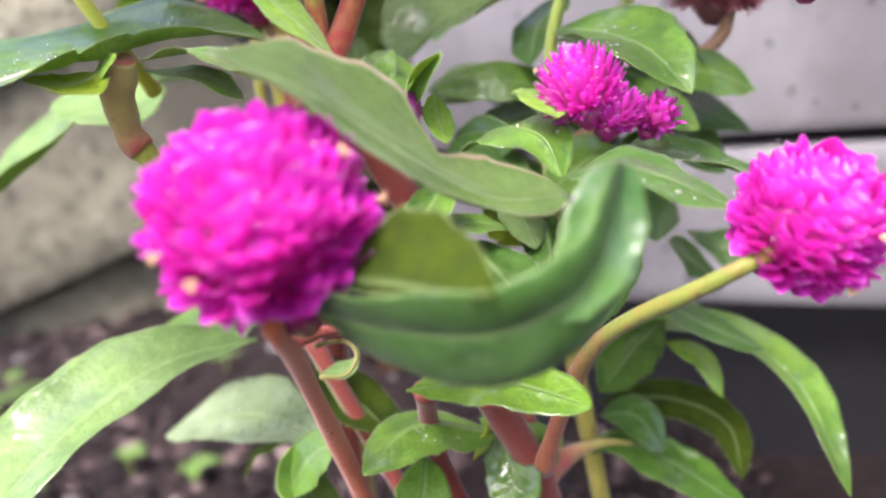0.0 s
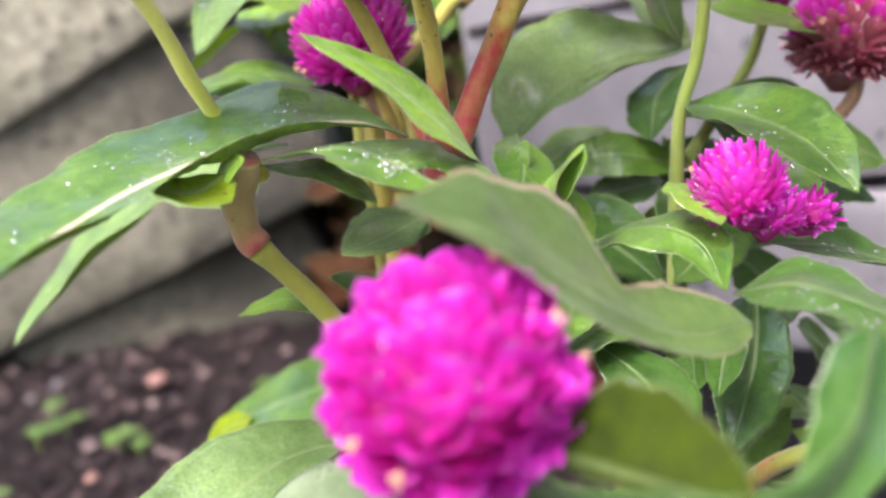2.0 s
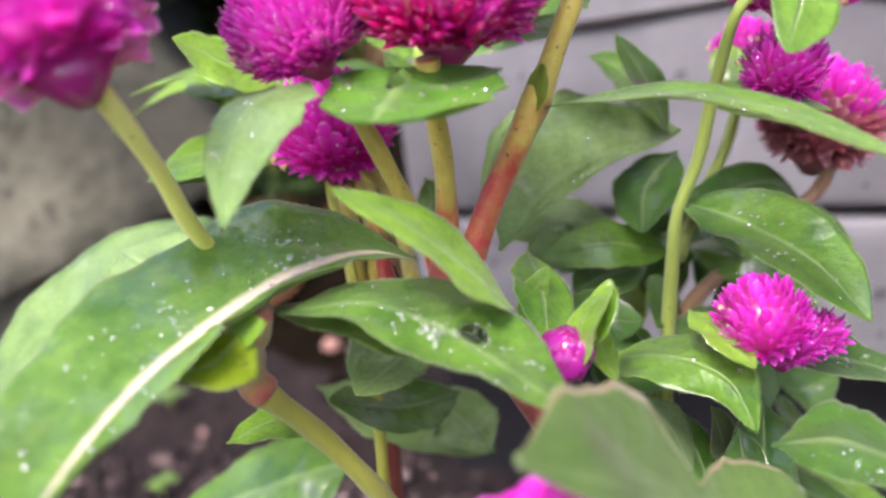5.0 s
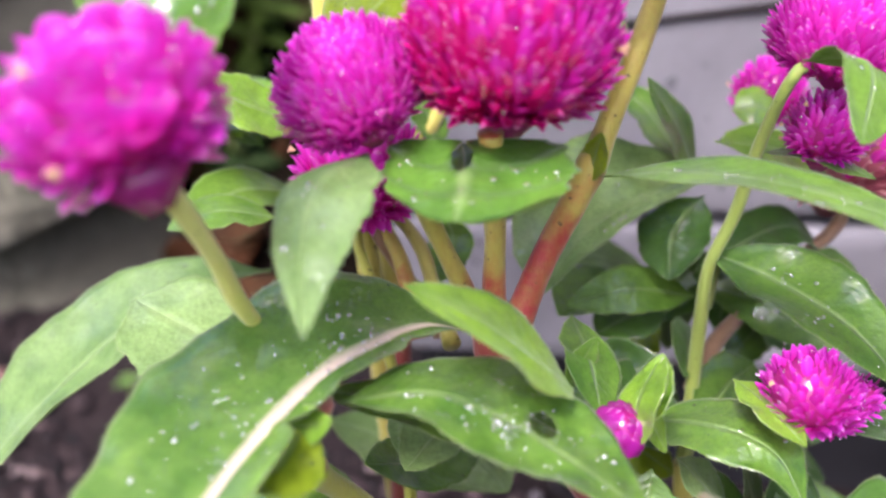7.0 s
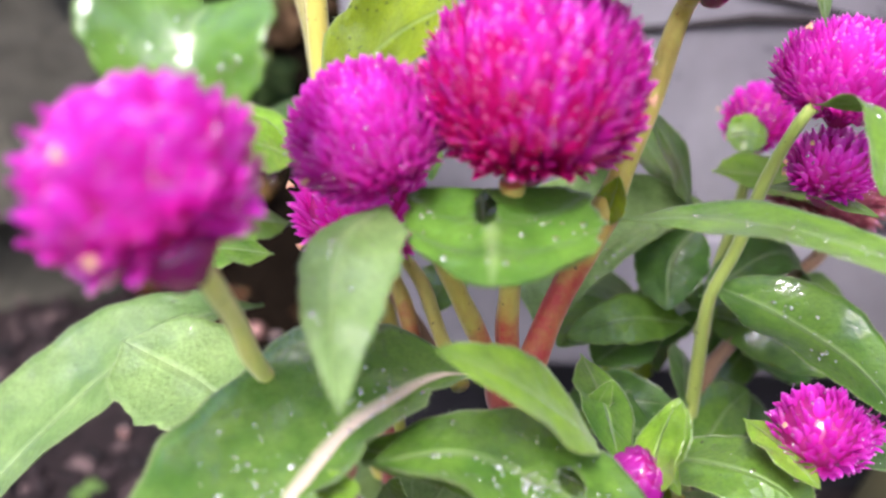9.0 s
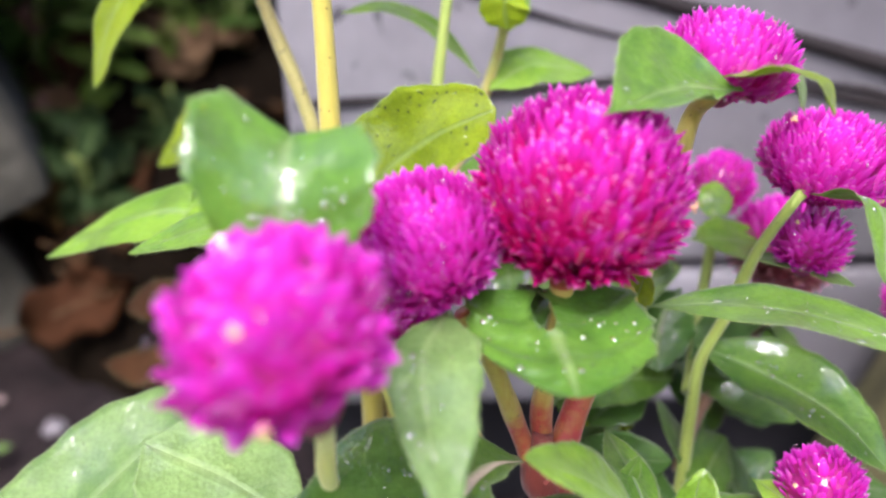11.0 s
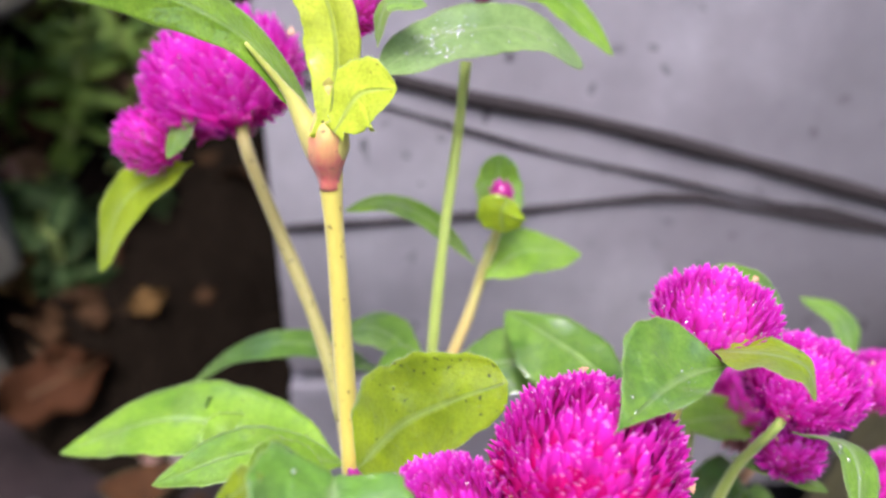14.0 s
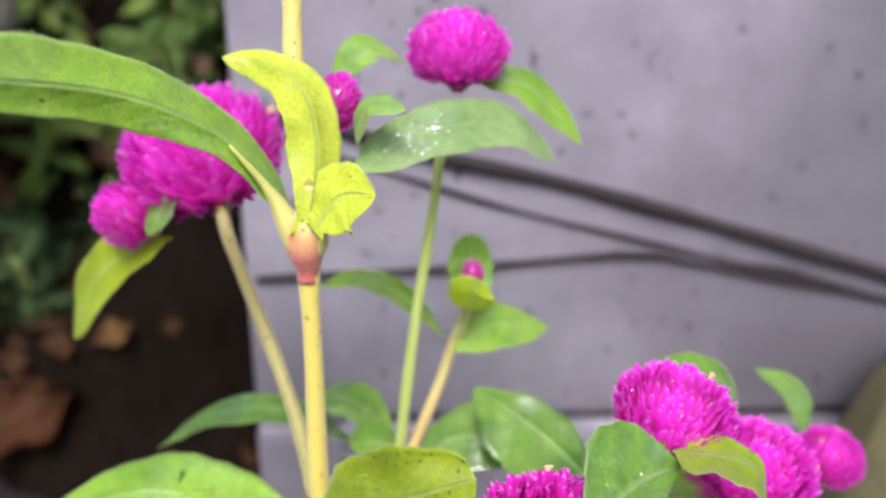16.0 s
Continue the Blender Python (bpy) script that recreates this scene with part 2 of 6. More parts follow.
def bract_material(name, deep, bright, rough=0.38):
    m, n, l, p, out = material(name)
    tc = n.new("ShaderNodeTexCoord")
    uv = n.new("ShaderNodeSeparateXYZ")
    l.new(tc.outputs["UV"], uv.inputs[0])
    geo = n.new("ShaderNodeNewGeometry")
    info = n.new("ShaderNodeObjectInfo")
    vary = math_node(n, l, "FRACT", math_node(n, l, "ADD", geo.outputs["Random Per Island"], info.outputs["Random"]))
    streak = node(n, "ShaderNodeTexNoise", Scale=1.0, Detail=2.0)
    mp = n.new("ShaderNodeMapping")
    mp.inputs["Scale"].default_value = (2.0, 22.0, 1.0)
    l.new(tc.outputs["UV"], mp.inputs[0])
    l.new(mp.outputs[0], streak.inputs["Vector"])
    f = math_node(n, l, "ADD", math_node(n, l, "MULTIPLY", vary, 0.30), math_node(n, l, "MULTIPLY", streak.outputs[0], 0.20))
    f = math_node(n, l, "ADD", f, math_node(n, l, "MULTIPLY", math_node(n, l, "POWER", uv.outputs[0], 1.6), 0.70), clamp=True)
    col = mix(n, l, f, deep, bright)
    # pale lilac bract edges, strengthened to paint in white glints at the tips
    tipped = math_node(n, l, "MULTIPLY", math_node(n, l, "GREATER_THAN", math_node(n, l, "ADD", uv.outputs[0], math_node(n, l, "MULTIPLY", vary, 0.16)), 1.0), 0.6)
    col = mix(n, l, tipped, col, (0.95, 0.46, 0.88))
    l.new(col, p.inputs["Base Color"])
    p.inputs["Roughness"].default_value = rough
    p.inputs["Specular IOR Level"].default_value = 1.0
    p.inputs["Coat Weight"].default_value = 0.9
    p.inputs["Coat IOR"].default_value = 1.8
    p.inputs["Coat Roughness"].default_value = 0.10
    tr = n.new("ShaderNodeBsdfTranslucent")
    l.new(mix(n, l, 0.40, col, (0.78, 0.002, 0.24)), tr.inputs[0])
    sh = n.new("ShaderNodeMixShader")
    sh.inputs[0].default_value = 0.46
    l.new(p.outputs[0], sh.inputs[1])
    l.new(tr.outputs[0], sh.inputs[2])
    l.new(sh.outputs[0], out.inputs[0])
    return m


BRACT = {
    "spiky": bract_material("bract_magenta", (0.46, 0.0020, 0.14), (0.86, 0.060, 0.74), 0.2),
    "crimson": bract_material("bract_crimson", (0.45, 0.0012, 0.060), (0.80, 0.022, 0.36), 0.2),
    "blunt": bract_material("bract_violet", (0.62, 0.004, 0.32), (0.92, 0.105, 0.90), 0.2),
    "tight": bract_material("bract_bud", (0.30, 0.004, 0.20), (0.52, 0.020, 0.42)),
    "dry": bract_material("bract_dry", (0.20, 0.050, 0.055), (0.56, 0.30, 0.26), 0.7),
}
CORE = bract_material("head_core", (0.40, 0.002, 0.20), (0.50, 0.004, 0.28), 0.9)


def plain(name, col, rough, scale=200.0, vary=0.35, bump=0.3, dist=0.0005, **extra):
    m, n, l, p, out = material(name)
    tc = n.new("ShaderNodeTexCoord")
    a = noise_out(n, l, tc.outputs["Object"], scale, 5, 0.6)
    b = noise_out(n, l, tc.outputs["Object"], scale * 0.12, 3, 0.5)
    info = n.new("ShaderNodeObjectInfo")
    t = math_node(n, l, "ADD", math_node(n, l, "MULTIPLY", a, 0.6), math_node(n, l, "MULTIPLY", b, 0.6), clamp=True)
    c = mix(n, l, t, tuple(v * (1 - vary) for v in col), tuple(min(1, v * (1 + vary)) for v in col))
    l.new(c, p.inputs["Base Color"])
    p.inputs["Roughness"].default_value = rough
    bm_ = node(n, "ShaderNodeBump", Strength=bump, Distance=dist)
    l.new(a, bm_.inputs["Height"])
    l.new(bm_.outputs[0], p.inputs["Normal"])
    for key, value in extra.items():
        p.inputs[key.replace("_", " ")].default_value = value
    return m


FLORET = plain("floret_cream", (0.58, 0.34, 0.20), 0.6, 800, 0.3)
DROP, dn, dl, dp, dout = material("water")
shine = dn.new("ShaderNodeBsdfGlossy")
shine.inputs["Roughness"].default_value = 0.08
clear = dn.new("ShaderNodeBsdfTransparent")
film_of_water = dn.new("ShaderNodeMixShader")
film_of_water.inputs[0].default_value = 0.34
dl.new(clear.outputs[0], film_of_water.inputs[1])
dl.new(shine.outputs[0], film_of_water.inputs[2])
dl.new(film_of_water.outputs[0], dout.inputs[0])


def soil_material():
    m, n, l, p, out = material("soil")
    tc = n.new("ShaderNodeTexCoord")
    o = tc.outputs["Object"]
    a, b, c = noise_out(n, l, o, 14, 4), noise_out(n, l, o, 120, 6, 0.65), noise_out(n, l, o, 700, 4, 0.6)
    t = math_node(n, l, "ADD", math_node(n, l, "MULTIPLY", a, 0.5), math_node(n, l, "MULTIPLY", b, 0.6), clamp=True)
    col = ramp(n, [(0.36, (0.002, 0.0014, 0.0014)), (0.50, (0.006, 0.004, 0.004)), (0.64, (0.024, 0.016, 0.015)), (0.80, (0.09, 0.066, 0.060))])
    l.new(t, col.inputs[0])
    l.new(mix(n, l, math_node(n, l, "MULTIPLY", c, 0.5), col.outputs[0], (0.03, 0.02, 0.018)), p.inputs["Base Color"])
    p.inputs["Roughness"].default_value = 0.7
    p.inputs["Specular IOR Level"].default_value = 0.2
    bump = node(n, "ShaderNodeBump", Strength=1.0, Distance=0.005)
    l.new(math_node(n, l, "ADD", b, math_node(n, l, "MULTIPLY", c, 0.4)), bump.inputs["Height"])
    l.new(bump.outputs[0], p.inputs["Normal"])
    return m


def concrete_material(name, dark, mid, light, spot=0.73, gloss=0.55, relief=0.5, deep=0.0012, wet=0.0, dark_from=(14.0, 23.5), dark_tone=0.44):
    m, n, l, p, out = material(name)
    tc = n.new("ShaderNodeTexCoord")
    o = tc.outputs["Object"]
    a, b, c = noise_out(n, l, o, 9, 5, 0.6), noise_out(n, l, o, 60, 5, 0.6), noise_out(n, l, o, 600, 3)
    mp = n.new("ShaderNodeMapping")
    mp.inputs["Scale"].default_value = (1, 1, 0.15)
    l.new(o, mp.inputs[0])
    drip = noise_out(n, l, mp.outputs[0], 40, 4)
    t = math_node(n, l, "ADD", math_node(n, l, "MULTIPLY", a, 0.55), math_node(n, l, "MULTIPLY", b, 0.35))
    t = math_node(n, l, "ADD", t, math_node(n, l, "MULTIPLY_ADD", drip, 0.3, -0.1), clamp=True)
    col = ramp(n, [(0.3, dark), (0.5, mid), (0.72, light)])
    l.new(t, col.inputs[0])
    stain = noise_out(n, l, o, 8, 7, 0.66)
    fade = math_node(n, l, "MULTIPLY_ADD", math_node(n, l, "ADD", stain, math_node(n, l, "MULTIPLY_ADD", drip, 0.7, -0.35)), 3.4, -1.25, clamp=True)
    s = noise_out(n, l, o, 175, 1, 0.3)
    fac = math_node(n, l, "MULTIPLY", math_node(n, l, "GREATER_THAN", s, spot), math_node(n, l, "MULTIPLY_ADD", b, 2.4, -0.5, clamp=True))
    cc = mix(n, l, math_node(n, l, "MULTIPLY", fade, 0.45), col.outputs[0], (mid[0] * 0.50, mid[1] * 0.46, mid[2] * 0.44))
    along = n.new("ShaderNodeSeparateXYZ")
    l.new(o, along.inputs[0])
    # darker towards +x: damp stain on the wall, dark right end on rocks
    dark_right = math_node(n, l, "ADD", math_node(n, l, "MULTIPLY_ADD", along.outputs[0], *dark_from), math_node(n, l, "MULTIPLY_ADD", stain, 3.0, -1.5), clamp=True)
    cc = mix(n, l, math_node(n, l, "MULTIPLY", dark_right, wet), cc, tuple(v * dark_tone for v in mid))
    cc = mix(n, l, fac, cc, tuple(v * 0.2 for v in mid))
    l.new(mix(n, l, math_node(n, l, "MULTIPLY", c, 0.25), cc, dark), p.inputs["Base Color"])
    l.new(math_node(n, l, "MULTIPLY_ADD", a, 0.3, gloss - 0.15), p.inputs["Roughness"])
    bump = node(n, "ShaderNodeBump", Strength=relief, Distance=deep)
    l.new(math_node(n, l, "ADD", b, math_node(n, l, "MULTIPLY", c, 0.3)), bump.inputs["Height"])
    l.new(bump.outputs[0], p.inputs["Normal"])
    return m


SOIL = soil_material()
WALL = concrete_material("wall_cement", (0.125, 0.122, 0.126), (0.215, 0.210, 0.216), (0.305, 0.299, 0.304), 0.728, wet=0.75)
# cement made near black: the shade beneath the low leaves is in its colour
WALL_SHADED = concrete_material("wall_foot", (0.007, 0.007, 0.008), (0.013, 0.013, 0.015), (0.024, 0.024, 0.027))
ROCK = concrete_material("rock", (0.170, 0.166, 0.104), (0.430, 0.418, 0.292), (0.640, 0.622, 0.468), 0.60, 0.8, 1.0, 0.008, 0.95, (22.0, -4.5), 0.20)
# same stone, darker: shade on the downward-facing lower layers painted into its colour
ROCK_SHADED = concrete_material("rock_low", (0.085, 0.082, 0.050), (0.215, 0.208, 0.142), (0.340, 0.328, 0.240), 0.60, 0.8, 1.0, 0.008, 0.95, (20.0, -3.9), 0.24)
ROCK_OLIVE = concrete_material("rock_olive", (0.050, 0.047, 0.018), (0.110, 0.102, 0.036), (0.17, 0.158, 0.062), 0.8, 0.8, 0.8, 0.003)
CABLE = plain("cable_black", (0.020, 0.017, 0.016), 0.8, 300, 0.4, Specular_IOR_Level=0.15)
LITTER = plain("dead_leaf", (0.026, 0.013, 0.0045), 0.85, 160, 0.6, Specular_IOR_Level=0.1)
LITTER_YELLOW = plain("dead_leaf_yellow", (0.085, 0.052, 0.024), 0.8, 160, 0.5, Specular_IOR_Level=0.15)
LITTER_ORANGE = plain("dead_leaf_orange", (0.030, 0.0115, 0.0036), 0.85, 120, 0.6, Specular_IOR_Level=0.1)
LITTER_AMBER = plain("dead_leaf_amber", (0.060, 0.034, 0.009), 0.85, 120, 0.6, Specular_IOR_Level=0.1)
LITTER_TAN = plain("dead_leaf_tan", (0.17, 0.102, 0.066), 0.85, 120, 0.5, Specular_IOR_Level=0.1)
PEBBLE = plain("pebble", (0.20, 0.15, 0.13), 0.6, 150, 0.4)
# near black: the shaded hollow behind the wall end is put into the colour
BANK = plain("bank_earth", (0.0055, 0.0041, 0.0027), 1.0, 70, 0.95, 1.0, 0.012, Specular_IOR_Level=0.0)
WOOD = plain("old_wood", (0.20, 0.13, 0.075), 0.7, 60, 0.5)


# ---- building tools ----
def part(name, bm, mats, parent, label=""):
    me = bpy.data.meshes.new(name)
    bm.to_mesh(me)
    bm.free()
    for f in me.polygons:
        f.use_smooth = True
    ob = new(name, me)
    for m in mats if isinstance(mats, (list, tuple)) else [mats]:
        me.materials.append(m)
    if parent is not None:
        ob.parent = parent
    return tagged(ob, label)


def thing(name, at, label, category, group=""):
    ob = new(name)
    ob.location = at
    ob.empty_display_size = 0.02
    return tagged(ob, label, category, group)


def spline(pts, count):
    """A smooth curve through the points, evenly stepped."""
    p = [Vector(q) for q in pts]
    p = [p[0] * 2 - p[1]] + p + [p[-1] * 2 - p[-2]]
    dense = []
    for i in range(1, len(p) - 2):
        a, b, c, d = p[i - 1:i + 3]
        for s in range(16):
            t = s / 16
            dense.append(0.5 * ((2 * b) + (c - a) * t + (2 * a - 5 * b + 4 * c - d) * t * t + (3 * b - a - 3 * c + d) * t ** 3))
    dense.append(p[-2])
    run = [0.0]
    for a, b in zip(dense, dense[1:]):
        run.append(run[-1] + (b - a).length)
    made, k = [], 0
    for i in range(count):
        want = run[-1] * i / (count - 1)
        while k < len(run) - 2 and run[k + 1] < want:
            k += 1
        f = (want - run[k]) / max(run[k + 1] - run[k], 1e-9)
        made.append(dense[k].lerp(dense[k + 1], min(max(f, 0), 1)))
    return made, run[-1]


def tangents(c):
    return [(c[min(i + 1, len(c) - 1)] - c[max(i - 1, 0)]).normalized() for i in range(len(c))]


rng = random.Random(7)
LEAF_LABEL = {"yellow": "yellow-green leaf", "lime": "young lime-yellow leaf", "dead": "withered brown leaf", "worn": "green leaf with a worn brown margin", "ribbed": "broad leaf with a pale rib", "specked": "pale leaf with dark specks"}
STEM_LABEL = {"red": "dark red stem", "brown_red": "brownish-red stem", "red_to_yellow": "stem turning from red to yellow-green", "yellow_spotted": "yellow stem with dark spots", "collar": "swollen pink node of the stem", "red_joint": "stem joint with a red ring"}


def leaf(plant, rib, left, right, kind="mature", um=0.5, wave=0.06, hole=None, drops=0, specks=0, blunt=0.78, sweep=0.0, turned=0, bold=0, worn=0, base=0.06, notch=None, ragged=0.0, taper=None, name="leaf"):
    """A blade along its rib; left and right reach from the rib to the margins at its widest."""
    home = plant.location
    big = max(Vector(left).length, Vector(right).length)
    N, M = (56, 28) if hole else (40, 16)
    c, length = spline(rib, N + 1)
    t = tangents(c)
    k0 = min(N, max(0, round(um * N)))
    # carry one set of axes along the rib
    side0 = Vector(right) - Vector(left)
    sides = [None] * (N + 1)
    s = (side0 - t[k0] * side0.dot(t[k0])).normalized()
    sides[k0] = s
    for step in (1, -1):
        s = sides[k0]
        i = k0 + step
        while 0 <= i <= N:
            s = t[i - step].rotation_difference(t[i]) @ s
            s = (s - t[i] * s.dot(t[i])).normalized()
            sides[i] = s
            i += step
    norms = [sides[i].cross(t[i]).normalized() for i in range(N + 1)]
    flip = norms[k0].z < 0

    def local(v):
        v = Vector(v)
        return Vector((v.dot(sides[k0]), v.dot(norms[k0])))
    lv, rv = local(left), local(right)
    ph, ph2 = rng.uniform(0, 6.28), rng.uniform(0, 6.28)
    bm = bmesh.new()
    uvl = bm.loops.layers.uv.new("UVMap")
    thick = 0.00016 + 0.006 * big * 0.5

    def width(u):
        x = u / (2 * um) if u < um else 0.5 + (u - um) / (2 * (1 - um))
        w = math.sin(math.pi * min(max(x, 0), 1)) ** (taper if taper and u > um else blunt)
        if u < 0.12:
            w = max(w * (0.25 + 0.75 * u / 0.12), base * (1 - u / 0.24))
        return max(w, 0.012)

    def reach(u, v):
        w = width(u)
        if notch and v < 0 and u > notch[0]:
            w *= notch[1] + (1 - notch[1]) * max(0.0, 1 - (u - notch[0]) / 0.10) + 0.5 * min(1.0, max(0.0, (u - notch[0] - 0.1) / 0.2))
        if ragged and v > 0:
            w *= 1 - ragged * max(0.0, noise.noise(Vector((u * 9, ph, 0))) + 0.6 * noise.noise(Vector((u * 31, ph, 4))))
        return w
    grid = [[], []]
    for i in range(N + 1):
        u = i / N
        for side in (0, 1):
            row = []
            for j in range(M + 1):
                v = 2 * j / M - 1
                w = reach(u, v)
                if hole:
                    far = math.hypot((u - hole[0]) / hole[2], (v - hole[1]) / hole[3])
                    if 0.01 < far < 1.3:
                        v = hole[1] + (v - hole[1]) / far
                        slide = (hole[0] + (u - hole[0]) / far - u) * length
                    else:
                        slide = 0.0
                e = rv if v > 0 else lv
                a = abs(v)
                jag = 1 + 0.035 * math.sin(23 * u + ph) + 0.02 * math.sin(61 * u + ph2)
                q = e * (a * w * jag)
                # the blade cups a little and ruffles at the margin
                lift = (a * a - a) * 0.22 * big * w
                lift += wave * big * a * a * w * math.sin(9.0 * u * (1 + 0.3 * v) + ph + v)
                lift += 0.022 * big * w * math.sin(19 * u + 2.2 * a + ph2) * min(1, 3 * a)
                lift += 0.005 * big * w * abs(math.sin(27 * (u - 0.17 * a) + ph)) * min(1, 2.5 * a)
                pos = c[i] + sides[i] * q.x + norms[i] * (q.y + (lift if not flip else -lift))
                pos += norms[i] * (thick * 0.5 * (1 if side == 0 else -1) * (1 - 0.8 * a ** 6))
                pos -= t[i] * ((sweep[v > 0] if isinstance(sweep, tuple) else sweep) * length * a * a * w)
                if hole:
                    pos += t[i] * slide
                row.append(bm.verts.new(pos - home))
            grid[side].append(row)
    # petiole end keeps the same ring, so that the blade is one closed skin
    def kept(i, j):
        if not hole:
            return True
        u, v = (i + 0.5) / N, 2 * (j + 0.5) / M - 1
        hu, hv, ru, rv_ = hole
        return ((u - hu) / ru) ** 2 + ((v - hv) / rv_) ** 2 > 1
    for i in range(N):
        for j in range(M):
            if not kept(i, j):
                continue
            for side in (0, 1):
                g = grid[side]
                q = [g[i][j], g[i][j + 1], g[i + 1][j + 1], g[i + 1][j]]
                cu = [(i, j), (i, j + 1), (i + 1, j + 1), (i + 1, j)]
                if side == 1:
                    q, cu = q[::-1], cu[::-1]
                f = bm.faces.new(q)
                f.material_index = (side + flip + turned) % 2
                for lp, (a, b) in zip(f.loops, cu):
                    lp[uvl].uv = (a / N, b / M)
    for e in [e for e in bm.edges if e.is_boundary]:
        e.tag = True
    pairs = {}
    for i in range(N + 1):
        for j in range(M + 1):
            pairs[grid[0][i][j]] = (grid[1][i][j], i, j)
    for e in [e for e in bm.edges if e.tag and e.verts[0] in pairs and e.verts[1] in pairs]:
        a, b = e.verts
        try:
            f = bm.faces.new([a, b, pairs[b][0], pairs[a][0]])
            f.material_index = 1
            for lp, vtx in zip(f.loops, (a, b, b, a)):
                _, i, j = pairs[vtx]
                lp[uvl].uv = (i / N, j / M)
        except ValueError:
            pass
    bmesh.ops.delete(bm, geom=[v for v in bm.verts if not v.link_faces], context="VERTS")
    bmesh.ops.recalc_face_normals(bm, faces=bm.faces[:])
    under = LEAF["dead"] if kind == "dead" else LEAF["olive"] if kind == "olive" else LEAF[kind] if kind in ("dark", "cup") else UNDER["yellow"] if kind in ("yellow", "fresh") else LEAF["lime"] if kind == "lime" else UNDER["green"]
    if bold:
        kind = "ribbed"
    if worn:
        kind, under = "worn", LEAF["worn"]
    if specks and kind == "pale":
        kind = "specked"
    grid_edge = [[row[k].co.copy() for row in grid[0]] for k in (0, M)]
    skin = [[v.co.copy() if v.is_valid else None for v in row] for row in grid[1 if flip else 0]]
    ob = part(name, bm, [LEAF[kind], under], plant, "green leaf with a hole eaten through it" if hole and not sweep else LEAF_LABEL.get(kind, ""))
    up = -1 if flip else 1
    if drops:
        db = bmesh.new()
        spots = [(rng.uniform(0.25, 0.75), rng.uniform(-0.6, 0.6)) for _ in range(5)]
        for _ in range(drops):
            u, v = rng.uniform(0.15, 0.88), rng.uniform(-0.8, 0.8)
            if rng.random() < 0.7:
                near = rng.choice(spots)
                u, v = near[0] + rng.gauss(0, 0.06), near[1] + rng.gauss(0, 0.15)
                u, v = min(0.92, max(0.1, u)), min(0.85, max(-0.85, v))
            i, j = int(u * N), int((v + 1) / 2 * M)
            corner = [skin[i][j], skin[i + 1][j], skin[i][j + 1]]
            if None in corner:
                continue
            pos = corner[0] + (corner[1] - corner[0]) * rng.random() + (corner[2] - corner[0]) * rng.random()
            face = (corner[1] - corner[0]).cross(corner[2] - corner[0])
            if face.length < 1e-12:
                continue
            face = face.normalized() * (1 if face.dot(norms[i]) * up > 0 else -1)
            r = rng.choice((0.00016, 0.0002, 0.00026, 0.00034, 0.00034, 0.0005))
            m = Matrix.Translation(pos) @ face.to_track_quat("Z", "Y").to_matrix().to_4x4() @ Matrix.Diagonal((1, rng.uniform(0.8, 1.2), 0.55, 1))
            bmesh.ops.create_icosphere(db, subdivisions=2, radius=r, matrix=m)
        d = part("dew", db, DROP, ob, "clear water drops on the blade")
        tagged(d, kind="stuff")
    if not sweep:
        hairs(ob, grid_edge, up, norms)
    return ob


HAIR = plain("leaf_hair", (0.27, 0.35, 0.15), 0.5, 500, 0.1)


def hairs(ob, margins, up, norms):
    """Fine pale hairs along both margins."""
    hb = bmesh.new()
    for line, other in (margins, margins[::-1]):
        for i in range(1, len(line) - 2):
            run = line[i + 1] - line[i]
            out_ = (line[i] - other[i]).normalized()
            for _ in range(max(1, round(run.length / 0.00022))):
                at = line[i] + run * rng.random() - out_ * 0.0002
                d = (out_ + norms[i] * rng.uniform(-0.6, 0.6) + run.normalized() * rng.uniform(0.0, 0.9)).normalized()
                ln = rng.uniform(0.0004, 0.0010)
                b = d.cross(norms[i]).normalized() * 0.000022
                n2 = d.cross(b).normalized() * 0.000022
                v = [hb.verts.new(at + x) for x in (b, n2 - b, -n2 - b, d * ln)]
                for tri_ in ((0, 1, 3), (1, 2, 3), (2, 0, 3)):
                    hb.faces.new([v[k] for k in tri_])
    h = part("hairs", hb, HAIR, ob, "fine pale hairs on the margin")
    tagged(h, kind="stuff")


def tube(bm, c, radii, seg=12, uvl=None):
    t = tangents(c)
    s = t[0].orthogonal().normalized()
    rows = []
    for i, p in enumerate(c):
        if i:
            s = t[i - 1].rotation_difference(t[i]) @ s
        b = t[i].cross(s)
        rows.append([bm.verts.new(p + (s * math.cos(a) + b * math.sin(a)) * radii[i]) for a in (2 * math.pi * k / seg for k in range(seg))])
    n = len(c) - 1
    for i in range(n):
        for k in range(seg):
            f = bm.faces.new([rows[i][k], rows[i][(k + 1) % seg], rows[i + 1][(k + 1) % seg], rows[i + 1][k]])
            if uvl:
                for lp, (a, b) in zip(f.loops, ((i, k), (i, k + 1), (i + 1, k + 1), (i + 1, k))):
                    lp[uvl].uv = (a / n, b / seg)
    bm.faces.new(rows[0][::-1])
    bm.faces.new(rows[-1])


